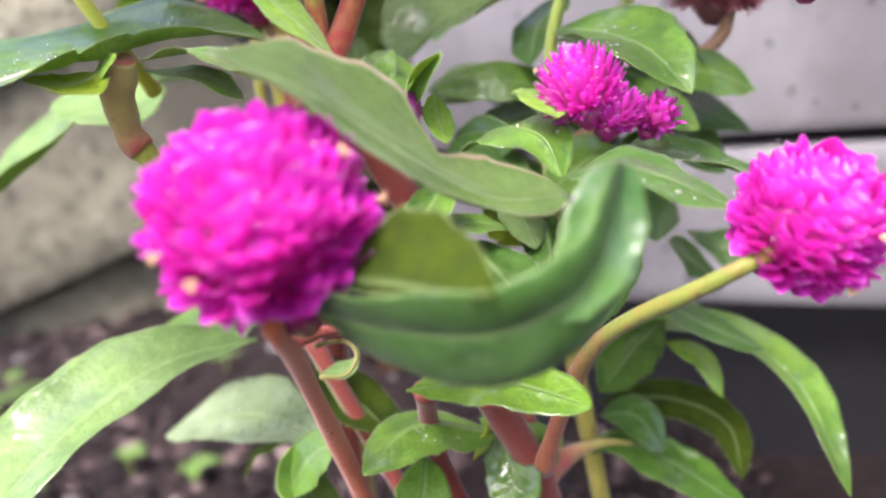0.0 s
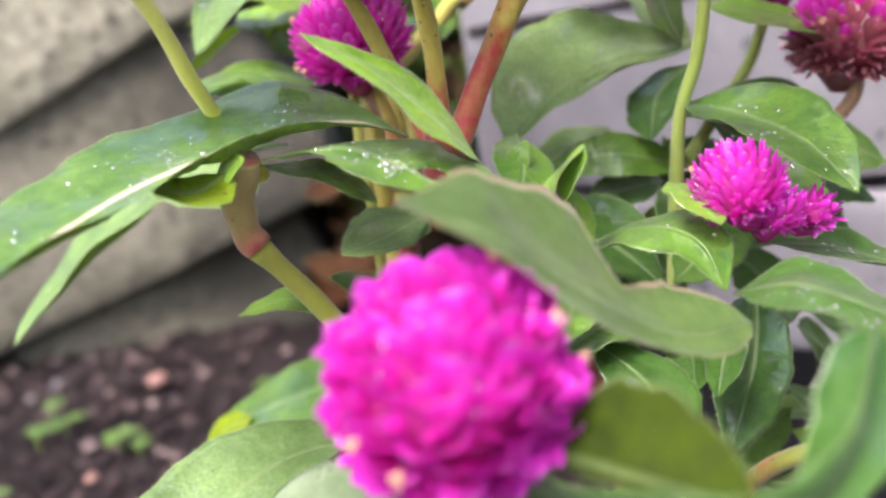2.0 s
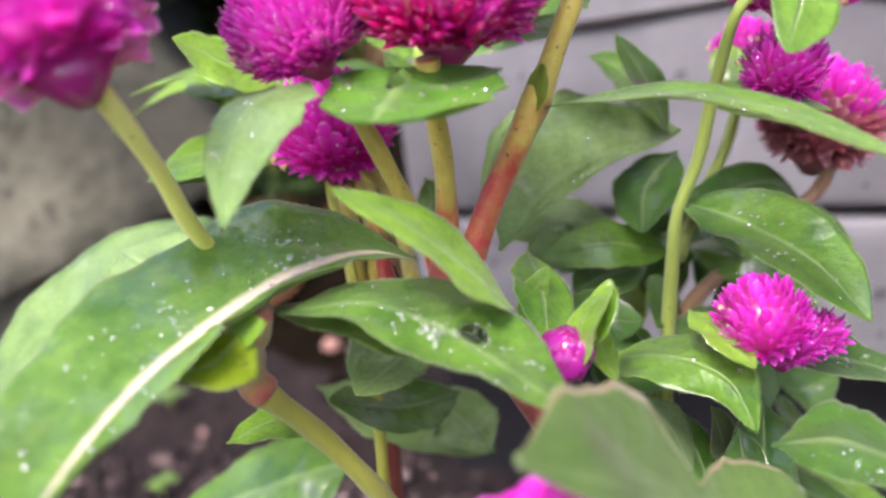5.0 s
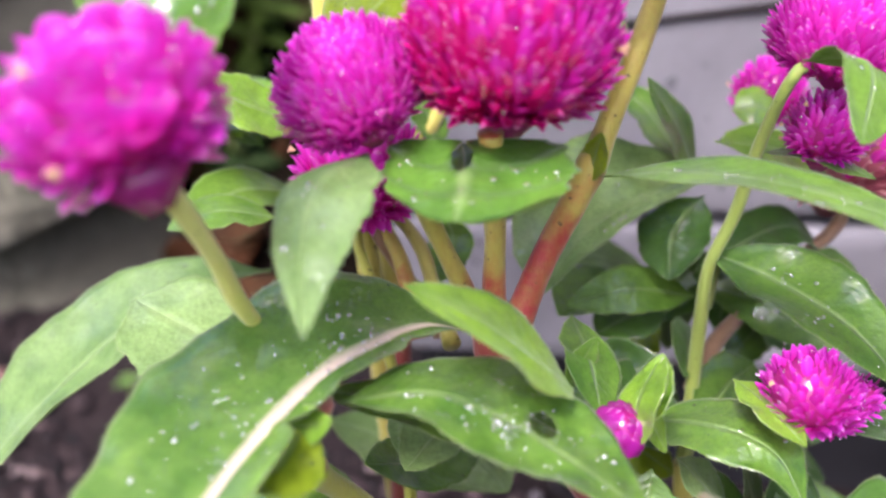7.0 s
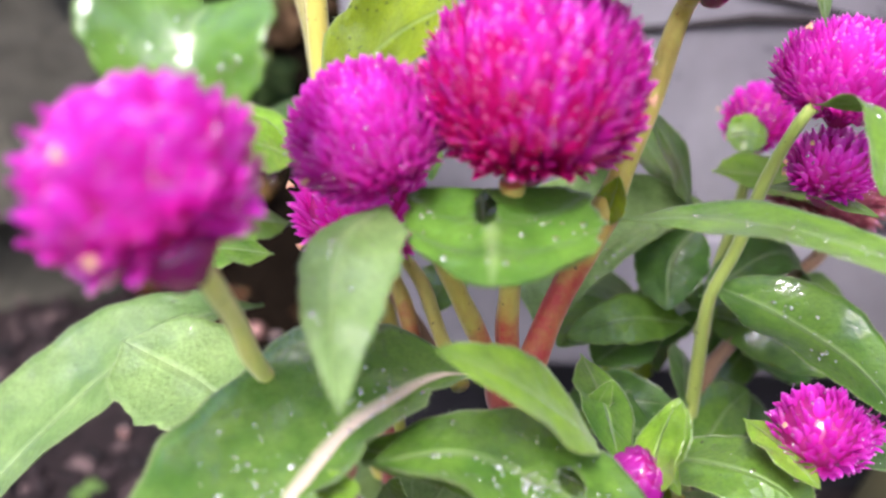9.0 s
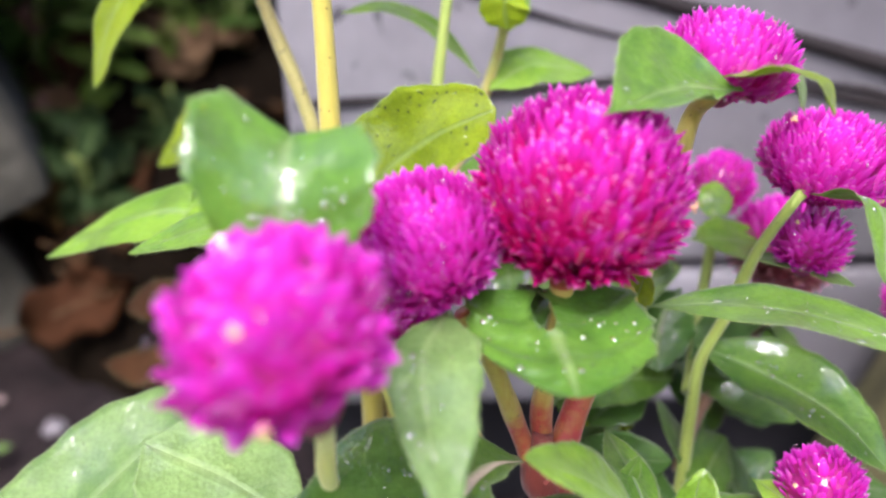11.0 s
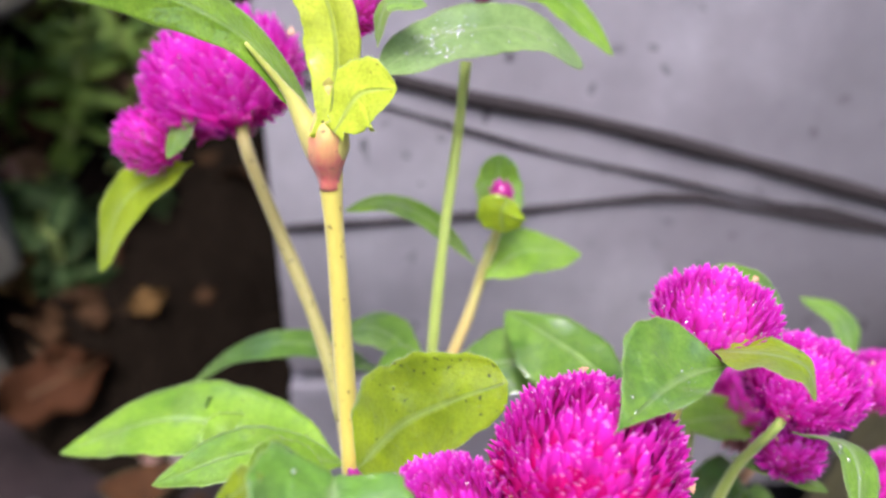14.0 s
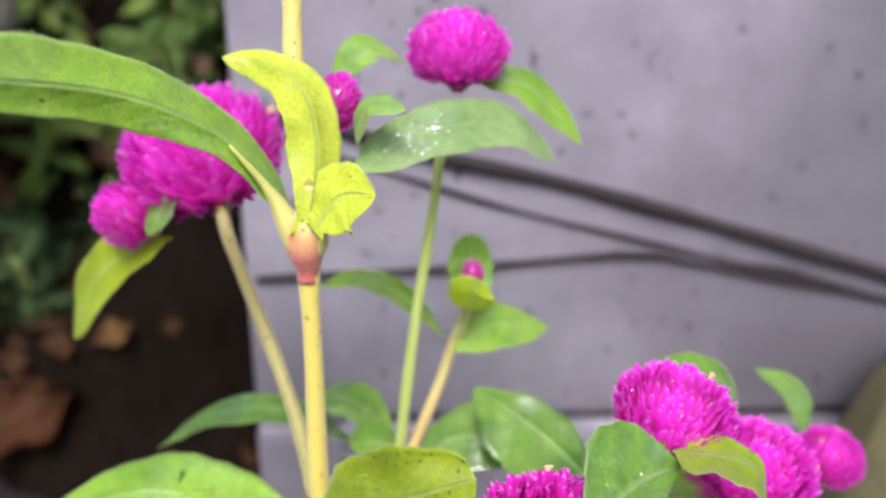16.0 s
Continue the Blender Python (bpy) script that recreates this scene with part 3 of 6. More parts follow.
def stem(plant, pts, r0, r1, kind, node=None, name="stem"):
    c, length = spline(pts, max(12, int(4 * len(pts))))
    n = len(c) - 1
    radii = []
    for i in range(n + 1):
        u = i / n
        r = r0 + (r1 - r0) * u
        r *= 1 + (0.05 if node != () else 0.015) * math.sin(17 * u + r0 * 9000)
        for at, amp, wide in ((0.0, 0.2, 0.06), (1.0, 0.2, 0.06)) if node is None else node:
            r *= 1 + amp * math.exp(-((u - at) / wide) ** 2)
        radii.append(r)
    bm = bmesh.new()
    uvl = bm.loops.layers.uv.new("UVMap")
    tube(bm, [p - plant.location for p in c], radii, 12, uvl)
    return part(name, bm, STEM[kind], plant, STEM_LABEL.get(kind, ""))


# bract shapes: a keeled boat, base at the origin, tip along +x, keel outward along +z
def bract_mesh(name, tip, wide, keel, curl, mat):
    bm = bmesh.new()
    uvl = bm.loops.layers.uv.new("UVMap")
    rows = []
    steps = (0, 0.3, 0.5, 0.68, 0.82, 0.93, 1)
    n = 6
    for i in range(n + 1):
        u = steps[i]
        w = wide * (0.35 + 1.3 * u - 0.15 * u * u) if u < 0.5 else wide * (1 - (2 * u - 1) ** tip) * 0.96 + 0.012
        z = curl * u * u
        rows.append([bm.verts.new((u, s * w, z - keel * abs(s) * w)) for s in (-1, -0.5, 0, 0.5, 1)])
    for i in range(n):
        for j in range(4):
            f = bm.faces.new([rows[i][j], rows[i][j + 1], rows[i + 1][j + 1], rows[i + 1][j]])
            for lp, (a, b) in zip(f.loops, ((i, j), (i, j + 1), (i + 1, j + 1), (i + 1, j))):
                lp[uvl].uv = (steps[a], b / 4)
    me = bpy.data.meshes.new(name)
    bm.to_mesh(me)
    bm.free()
    for f in me.polygons:
        f.use_smooth = True
    me.materials.append(mat)
    return me


SHAPES = {
    "spiky": [bract_mesh("bract", 1.6, 0.22, 0.5, 0.08, BRACT["spiky"]), bract_mesh("bract", 2.0, 0.18, 0.65, 0.20, BRACT["spiky"]), bract_mesh("bract", 1.5, 0.20, 0.5, -0.08, BRACT["spiky"])],
    "crimson": [bract_mesh("bract", 1.6, 0.22, 0.5, 0.08, BRACT["crimson"]), bract_mesh("bract", 2.0, 0.18, 0.65, 0.20, BRACT["crimson"])],
    "tufted": [bract_mesh("bract", 1.7, 0.22, 0.45, 0.06, BRACT["blunt"]), bract_mesh("bract", 2.1, 0.18, 0.6, 0.16, BRACT["blunt"])],
    "blunt": [bract_mesh("bract", 2.6, 0.26, 0.55, -0.05, BRACT["blunt"]), bract_mesh("bract", 2.0, 0.24, 0.7, 0.06, BRACT["blunt"])],
    "lobed": [bract_mesh("bract", 4.5, 0.46, 0.5, -0.12, BRACT["blunt"]), bract_mesh("bract", 3.6, 0.40, 0.6, -0.04, BRACT["blunt"])],
    "loose": [bract_mesh("bract", 3.2, 0.28, 0.5, 0.10, BRACT["blunt"]), bract_mesh("bract", 2.4, 0.24, 0.6, -0.12, BRACT["blunt"])],
    "tight": [bract_mesh("bract", 2.4, 0.42, 0.35, -0.22, BRACT["tight"])],
    "dry": [bract_mesh("bract", 1.7, 0.26, 0.7, 0.2, BRACT["dry"])],
}
# how far a bract leans to the pole, how far outward, and its length against the head's radius
HABIT = {"tufted": (0.88, 0.54, 0.36), "spiky": (0.90, 0.52, 0.36), "blunt": (0.70, 0.70, 0.40), "withering": (0.60, 0.72, 0.40), "lobed": (0.55, 0.82, 0.36), "tight": (1.0, 0.10, 0.7), "loose": (0.45, 0.85, 0.52)}
HEAD_LABEL = {
    "withering": "withering flower head, magenta above and brownish below",
    "tufted": "violet-pink globe flower head of pointed papery bracts",
    "spiky": "magenta globe flower head, crimson on one side, of pointed bracts",
    "blunt": "bright violet-pink globe flower head of blunt bracts",
    "lobed": "violet-pink globe flower head of broad rounded bracts",
    "tight": "closed dark purple flower bud between two leaves",
    "loose": "ragged open pink flower head of long papery bracts",
}


def flower_head(plant, centre, R, up, flat, count, style, florets=0, single=False, blush=None):
    r = random.Random(int(R * 1e6) + count)
    turn = Vector(up).to_track_quat("Z", "Y").to_matrix().to_4x4()
    at = Vector(centre) - plant.location
    m = Matrix.Translation(at) @ turn
    inner = 0.62 if style == "loose" else 0.72
    core = bmesh.new()
    bmesh.ops.create_icosphere(core, subdivisions=3, radius=1.0, matrix=Matrix.Diagonal((R * inner, R * inner, R * flat * inner, 1)))
    neck = 0.66 if style == "lobed" and count > 380 else 0.4
    bmesh.ops.create_cone(core, cap_ends=True, segments=12, radius1=R * 0.12, radius2=R * 0.5, depth=R * neck, matrix=Matrix.Translation((0, 0, -R * (flat * 0.80 - 0.2 + neck * 0.5))))
    head = part("flower_head", core, BRACT["dry"] if style == "withering" else CORE, plant, HEAD_LABEL[style])
    head.matrix_local = m
    gold = math.pi * (3 - 5 ** 0.5)
    made = []
    for k in range(count):
        z = 1 - (1.64 if style in ("spiky", "tufted") else 1.78) * (k + 0.5) / count
        a = k * gold + r.uniform(-0.12, 0.12)
        s = math.sqrt(max(0, 1 - z * z))
        rad = Vector((s * math.cos(a), s * math.sin(a), z))
        pole = Vector((-z * math.cos(a), -z * math.sin(a), s))
        lean, outward, reach = HABIT[style]
        d = (rad * (outward + 0.5 * (1 - s)) + pole * lean * (0.35 + 0.65 * s)).normalized()
        d = (d + Vector((r.uniform(-1, 1), r.uniform(-1, 1), r.uniform(-1, 1))) * (0.30 if style == "loose" else 0.15)).normalized()
        surf = Vector((rad.x * R, rad.y * R, rad.z * R * flat)) * (r.uniform(0.72, 1.06) if style == "loose" else r.uniform(0.86, 1.08) if style == "lobed" else r.uniform(0.91, 1.04) if style in ("spiky", "tufted") else r.uniform(0.92, 1.03))
        ln = R * reach * r.uniform(0.85, 1.15)
        start = surf - d * ln
        out_ = (rad - d * rad.dot(d)).normalized() if abs(rad.dot(d)) < 0.99 else d.orthogonal().normalized()
        y = out_.cross(d).normalized()
        mm = Matrix((( d.x, y.x, out_.x, start.x), (d.y, y.y, out_.y, start.y), (d.z, y.z, out_.z, start.z), (0, 0, 0, 1)))
        mm = mm @ pose(0, 0, 0, r.uniform(-18, 18), 0, 0) @ Matrix.Diagonal((ln, ln * r.uniform(0.85, 1.15), ln, 1))
        fresh = style != "withering" or z + 0.5 * rad.x + r.uniform(-0.45, 0.45) > 0.0
        kind = ("blunt" if fresh else "dry") if style == "withering" else style
        # some bracts on one side are crimson
        if blush and rad.dot(Vector(blush)) + r.uniform(-0.50, 0.50) > 0.50:
            kind = "crimson"
        src = r.choice(SHAPES[kind])
        made.append((src, mm, (turn @ surf).y))
    if single:
        made.sort(key=lambda q: q[2])
        for src, mm, _ in made[:150]:
            b = new("bract", src)
            b.parent = head
            b.matrix_local = mm
        made = made[150:]
    for stuff_of in sorted({src.materials[0].name for src, _, _ in made}):
        joined = bmesh.new()
        uvl = joined.loops.layers.uv.new("UVMap")
        for src, mm, _ in made:
            if src.materials[0].name != stuff_of:
                continue
            vs = [joined.verts.new(mm @ v.co) for v in src.vertices]
            data = src.uv_layers[0].data
            for f in src.polygons:
                g = joined.faces.new([vs[i] for i in f.vertices])
                for lp, li in zip(g.loops, f.loop_indices):
                    lp[uvl].uv = data[li].uv
        tagged(part("bract_mass", joined, bpy.data.materials[stuff_of], head), kind="stuff")
    if style in ("spiky", "tufted", "lobed", "blunt") and R > 0.005:
        wetb = bmesh.new()
        for _ in range(int(30 + 2500 * R)):
            z = r.uniform(-0.45, 0.98)
            a = r.uniform(0, 6.283)
            q = math.sqrt(1 - z * z)
            p = Vector((q * math.cos(a) * R, q * math.sin(a) * R, z * R * flat)) * r.uniform(0.98, 1.04)
            m2 = Matrix.Translation(p) @ p.to_track_quat("Z", "Y").to_matrix().to_4x4() @ Matrix.Diagonal((r.uniform(0.6, 1.0), r.uniform(1.0, 1.8), 0.6, 1))
            bmesh.ops.create_icosphere(wetb, subdivisions=1, radius=r.choice((0.00010, 0.00014, 0.0002, 0.00028)), matrix=m2)
        tagged(part("dew", wetb, DROP, head, "clear water drops on the bracts"), kind="stuff")
    for _ in range(florets):
        z = r.uniform(-0.5, 0.85)
        a = r.uniform(0, 6.283)
        s = math.sqrt(1 - z * z)
        p = Vector((s * math.cos(a) * R, s * math.sin(a) * R, z * R * flat)) * 1.0
        fb = bmesh.new()
        bmesh.ops.create_cone(fb, cap_ends=True, segments=8, radius1=R * 0.02, radius2=R * 0.04, depth=R * 0.08)
        for q in range(5):
            ang = q * 2 * math.pi / 5
            bmesh.ops.create_icosphere(fb, subdivisions=1, radius=R * r.uniform(0.014, 0.028), matrix=Matrix.Translation((math.cos(ang) * R * 0.04, math.sin(ang) * R * 0.04, R * 0.04)) @ Matrix.Diagonal((1, 1, 0.6, 1)))
        fo = part("floret", fb, FLORET, head, "tiny cream-coloured open floret")
        fo.matrix_local = Matrix.Translation(p) @ p.to_track_quat("Z", "Y").to_matrix().to_4x4()
    return head


# ---- the large structure ----
def axis_steps():
    near = [i * 0.012 for i in range(-45, 46)]
    far = [0.8, 1.2, 2, 4, 8, 16, 40]
    return [-v for v in far[::-1]] + near + far


def ground():
    bm = bmesh.new()
    xs = axis_steps()
    rows = []
    for y in xs:
        row = []
        for x in xs:
            p = Vector((x - 0.1, y + 0.45, 0))
            z = 0.010 * noise.noise(p * 14) + 0.006 * noise.noise(p * 45)
            near = max(0.0, 1 - max(abs(x), abs(y)) / 0.8)
            row.append(bm.verts.new((p.x, p.y, (z - 0.004) * min(1, near * 3))))
        rows.append(row)
    for a, b in zip(rows, rows[1:]):
        for i in range(len(a) - 1):
            bm.faces.new([a[i], a[i + 1], b[i + 1], b[i]])
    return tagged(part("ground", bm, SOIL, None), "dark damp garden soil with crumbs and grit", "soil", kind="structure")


ground()


def rounded_block(bm, size, bevel, at=Matrix.Identity(4), rough=0.0, cuts=0, seed=0):
    g = bmesh.ops.create_cube(bm, size=1.0, matrix=Matrix.Diagonal((*size, 1)))
    verts = g["verts"]
    edges = list({e for v in verts for e in v.link_edges})
    r = bmesh.ops.bevel(bm, geom=edges, offset=bevel, segments=2, affect="EDGES", profile=0.6)
    if cuts:
        bmesh.ops.subdivide_edges(bm, edges=bm.edges[:], cuts=cuts, use_grid_fill=True)
    if rough:
        for v in bm.verts:
            n = Vector((noise.noise(v.co * 9 + Vector((seed, 0, 0))), noise.noise(v.co * 9 + Vector((0, seed, 5))), noise.noise(v.co * 9 + Vector((9, 0, seed)))))
            n2 = noise.noise(v.co * 38 + Vector((seed, 3, 0)))
            v.co += n * rough + v.co.normalized() * n2 * rough * 0.35
    bmesh.ops.transform(bm, matrix=at, verts=bm.verts[:])


# the cement wall runs away from its end at the corner
WALL_AT, WALL_TURN = Vector((-0.0175, 0.3211, 0)), math.atan2(-0.46, 1)


def wall_frame(s, out_, z):
    """s metres along the wall from its end, out_ metres in front of its face."""
    d = Vector((math.cos(WALL_TURN), math.sin(WALL_TURN), 0))
    nrm = Vector((d.y, -d.x, 0))
    return WALL_AT + d * s + nrm * out_ + Vector((0, 0, z))


def course(name, z0, z1, depth, recess, mat, label):
    bm = bmesh.new()
    rounded_block(bm, (3.6, depth, z1 - z0), 0.004, rough=0.0012, cuts=9, seed=z0 * 50)
    ob = part(name, bm, mat, None)
    mid = wall_frame(1.8, -depth / 2 - recess, (z0 + z1) / 2)
    ob.matrix_world = Matrix.Translation(mid) @ Matrix.Rotation(WALL_TURN, 4, "Z")
    return tagged(ob, label, "wall", kind="structure")


course("wall_foot", -0.05, 0.058, 0.10, 0.018, WALL_SHADED, "foot of the cement wall, coloured near black for shade")
course("wall_lower", 0.060, 0.1165, 0.12, 0.0, WALL, "grey cement course of the low garden wall")
course("wall_upper", 0.1205, 0.95, 0.12, 0.001, WALL, "grey cement face of the garden wall with dark spots")


def cable(pts, r0, r1, label):

    c, _ = spline([wall_frame(s, r0 * -0.25, z) for s, z in pts], 40)
    bm = bmesh.new()
    tube(bm, c, [r0 + (r1 - r0) * i / 39 + 0.0003 * math.sin(i * 1.7) for i in range(40)], 8)
    return tagged(part("cable", bm, CABLE, None), label, "cable", "cables on the wall")


cable([(0.004, 0.239), (0.033, 0.233), (0.068, 0.2235), (0.102, 0.2165), (0.155, 0.202), (0.21, 0.186), (0.33, 0.150), (0.6, 0.06)], 0.0026, 0.0030, "thick dark cable slanting along the grey wall")
cable([(0.003, 0.233), (0.018, 0.229), (0.044, 0.2205), (0.09, 0.206), (0.128, 0.1965), (0.17, 0.186), (0.24, 0.168), (0.6, 0.05)], 0.0008, 0.0012, "thin dark wire below the thick cable")
cable([(0.004, 0.1802), (0.015, 0.181), (0.07, 0.184), (0.12, 0.1885), (0.138, 0.1895), (0.155, 0.186), (0.213, 0.1745), (0.34, 0.148), (0.6, 0.09)], 0.0013, 0.0016, "thin dark cable with a kink along the grey wall")


def rock(name, size, bevel, at, tilt, turn, rough, mat, label, seed, cuts=4):
    bm = bmesh.new()
    rounded_block(bm, size, bevel, rough=rough, cuts=cuts, seed=seed)
    ob = part(name, bm, mat, None)
    ob.matrix_world = Matrix.Translation(at) @ Matrix.Rotation(turn, 4, "Z") @ Matrix.Rotation(tilt, 4, "Y")
    return tagged(ob, label, "rock", "rock layers beside the bed")


rock("rock", (0.62, 0.26, 0.085), 0.012, (-0.43, 0.662, -0.060), radians(-18), radians(3), 0.007, ROCK_SHADED, "low layer of pale weathered rock on the soil", 3)
rock("rock", (0.62, 0.26, 0.142), 0.016, (-0.422, 0.636, 0.058), radians(-19), radians(3), 0.008, ROCK_SHADED, "middle layer of pale weathered rock with stains", 11)
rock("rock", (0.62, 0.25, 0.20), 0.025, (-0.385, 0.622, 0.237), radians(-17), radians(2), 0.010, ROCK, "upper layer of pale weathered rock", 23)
rock("rock", (0.078, 0.066, 0.24), 0.032, (0.172, 0.187, 0.056), radians(14), radians(-25), 0.010, ROCK_OLIVE, "olive-yellow rounded stone before the wall", 31)


def bank_at(x, f, fine=0.0):
    """A point of the bank: f runs from its foot to its top."""
    # the foot comes forward to the right, where the ground lies in shade
    foot = 0.66 - 0.29 * min(1, max(0, (x + 0.20) / 0.11))
    y = foot + (1.15 - foot) * f + 0.02 * noise.noise(Vector((x * 5, f * 3, 0)))
    z = -0.015 + 0.15 * min(f / 0.36, 1) ** 1.5 + 0.75 * max(0, f - 0.36) + 0.03 * noise.noise(Vector((x * 9, f * 7, 2))) + fine * noise.noise(Vector((x * 40, f * 30, 5)))
    return Vector((x, y, z))


def bank():
    """Earth rising behind the end of the wall, its shade put into the colour."""
    bm = bmesh.new()
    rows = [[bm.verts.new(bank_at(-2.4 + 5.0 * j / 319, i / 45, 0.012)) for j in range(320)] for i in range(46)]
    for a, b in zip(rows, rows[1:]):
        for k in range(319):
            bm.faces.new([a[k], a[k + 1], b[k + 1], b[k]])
    return tagged(part("bank", bm, BANK, None), "earth bank behind the flower bed, coloured near black for shade", "earth bank", kind="structure")


bank()


def dead_leaf(at, size, turn, mat, label):
    r = random.Random(int(abs(at[0] * 7919 + at[1] * 104729) * 1000))
    bm = bmesh.new()
    bend = r.uniform(0, 6.28)
    N, M = 12, 6
    rows = [[], []]
    for i in range(N + 1):
        u = i / N
        w = 0.30 * size * math.sin(math.pi * u ** 0.8) ** 1.1 * (1 + 0.28 * math.sin(11 * u + bend)) + 0.0008
        for s in (0, 1):
            rows[s].append([bm.verts.new(((u - 0.5) * size, v * w, size * (0.16 * v * v + 0.10 * math.sin(5 * u + v * 2) + 0.05 * math.sin(13 * u)) - s * 0.0006)) for v in (2 * j / M - 1 for j in range(M + 1))])
    for s in (0, 1):
        for i in range(N):
            for j in range(M):
                q = [rows[s][i][j], rows[s][i][j + 1], rows[s][i + 1][j + 1], rows[s][i + 1][j]]
                bm.faces.new(q if s == 0 else q[::-1])
    for i in range(N):
        for j in (0, M):
            bm.faces.new([rows[0][i][j], rows[0][i + 1][j], rows[1][i + 1][j], rows[1][i][j]])
    bmesh.ops.recalc_face_normals(bm, faces=bm.faces[:])
    ob = part("dead_leaf", bm, mat, None)
    sb = bmesh.new()
    c, _ = spline([(-0.70 * size, 0.05 * size, 0.02 * size), (-0.45 * size, 0, 0.06 * size), (0, 0, 0.07 * size), (0.40 * size, 0, 0.02 * size)], 10)
    tube(sb, c, [size * (0.018 - 0.0012 * i) for i in range(10)], 6)
    part("stalk", sb, LITTER_YELLOW, ob)
    ob.matrix_world = pose(*at, *turn)
    return tagged(ob, label, "dead leaf", "fallen leaves")


BROWN, AMBER = "curled brown dead leaf lying on dark earth", "dry yellow-brown leaf lying on dark earth"
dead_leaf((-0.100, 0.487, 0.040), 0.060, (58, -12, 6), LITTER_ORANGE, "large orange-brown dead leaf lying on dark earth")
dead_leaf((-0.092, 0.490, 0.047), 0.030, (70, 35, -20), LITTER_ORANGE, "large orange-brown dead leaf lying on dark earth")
dead_leaf((-0.1116, 0.5465, 0.084), 0.046, (62, 80, 0), LITTER_AMBER, "upright amber-yellow dead leaf beside the rock")
dead_leaf((-0.0903, 0.6270, 0.112), 0.034, (48, 0, 4), LITTER_TAN, "flat pale tan leaf on the dark bank")
dead_leaf((-0.0453, 0.5079, 0.064), 0.022, (45, -10, 8), LITTER_AMBER, "small yellowish dead leaf on dark earth")
dead_leaf((-0.088, 0.668, 0.120), 0.045, (60, 0, 5), LITTER, BROWN)
dead_leaf((-0.090, 0.600, 0.094), 0.040, (40, 0, -20), LITTER, BROWN)
dead_leaf((0.030, 0.60, 0.095), 0.05, (15, 0, -40), LITTER, BROWN)
rl = random.Random(41)
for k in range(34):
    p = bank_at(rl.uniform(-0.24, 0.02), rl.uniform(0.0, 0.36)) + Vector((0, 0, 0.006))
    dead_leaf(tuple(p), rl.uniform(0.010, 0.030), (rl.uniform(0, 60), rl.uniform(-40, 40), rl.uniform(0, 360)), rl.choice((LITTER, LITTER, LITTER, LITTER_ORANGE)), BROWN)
for k in range(84):
    p = bank_at(rl.uniform(-0.28, 0.14), rl.uniform(0.32, 0.66)) + Vector((0, 0, 0.012))
    mat, label = rl.choice(((LITTER, BROWN), (LITTER_YELLOW, AMBER), (LITTER_YELLOW, AMBER), (LITTER_TAN, "pale tan dead leaf among the weeds")))
    dead_leaf(tuple(p), rl.uniform(0.02, 0.05), (rl.uniform(30, 75), rl.uniform(-30, 30), rl.uniform(-60, 60)), mat, label)
for k in range(44):
    p = bank_at(rl.uniform(-0.24, -0.03), rl.uniform(0.34, 0.60)) + Vector((0, 0, 0.022))
    mat, label = rl.choice(((LITTER_ORANGE, BROWN), (LITTER_YELLOW, AMBER), (LITTER_TAN, "pale tan dead leaf among the weeds")))
    dead_leaf(tuple(p), rl.uniform(0.022, 0.048), (rl.uniform(35, 70), rl.uniform(-25, 25), rl.uniform(-40, 40)), mat, label)


def stick(a, b, r, label):
    bm = bmesh.new()
    c, _ = spline([a, Vector(a).lerp(Vector(b), 0.5) + Vector((0, 0, r * 0.8)), b], 14)
    tube(bm, c, [r * (1 + 0.12 * math.sin(i * 1.3)) for i in range(14)], 8)
    return tagged(part("stick", bm, WOOD, None), label, "stick", "sticks on the bank")


stick((-0.22, 0.74, 0.135), (0.12, 0.76, 0.125), 0.010, "weathered brown stick lying across the bank")
stick((-0.26, 0.79, 0.205), (0.10, 0.82, 0.215), 0.009, "weathered brown stick on the dark bank")
stick((-0.105, 0.78, 0.10), (-0.095, 0.86, 0.40), 0.007, "upright brown stick among green plants")


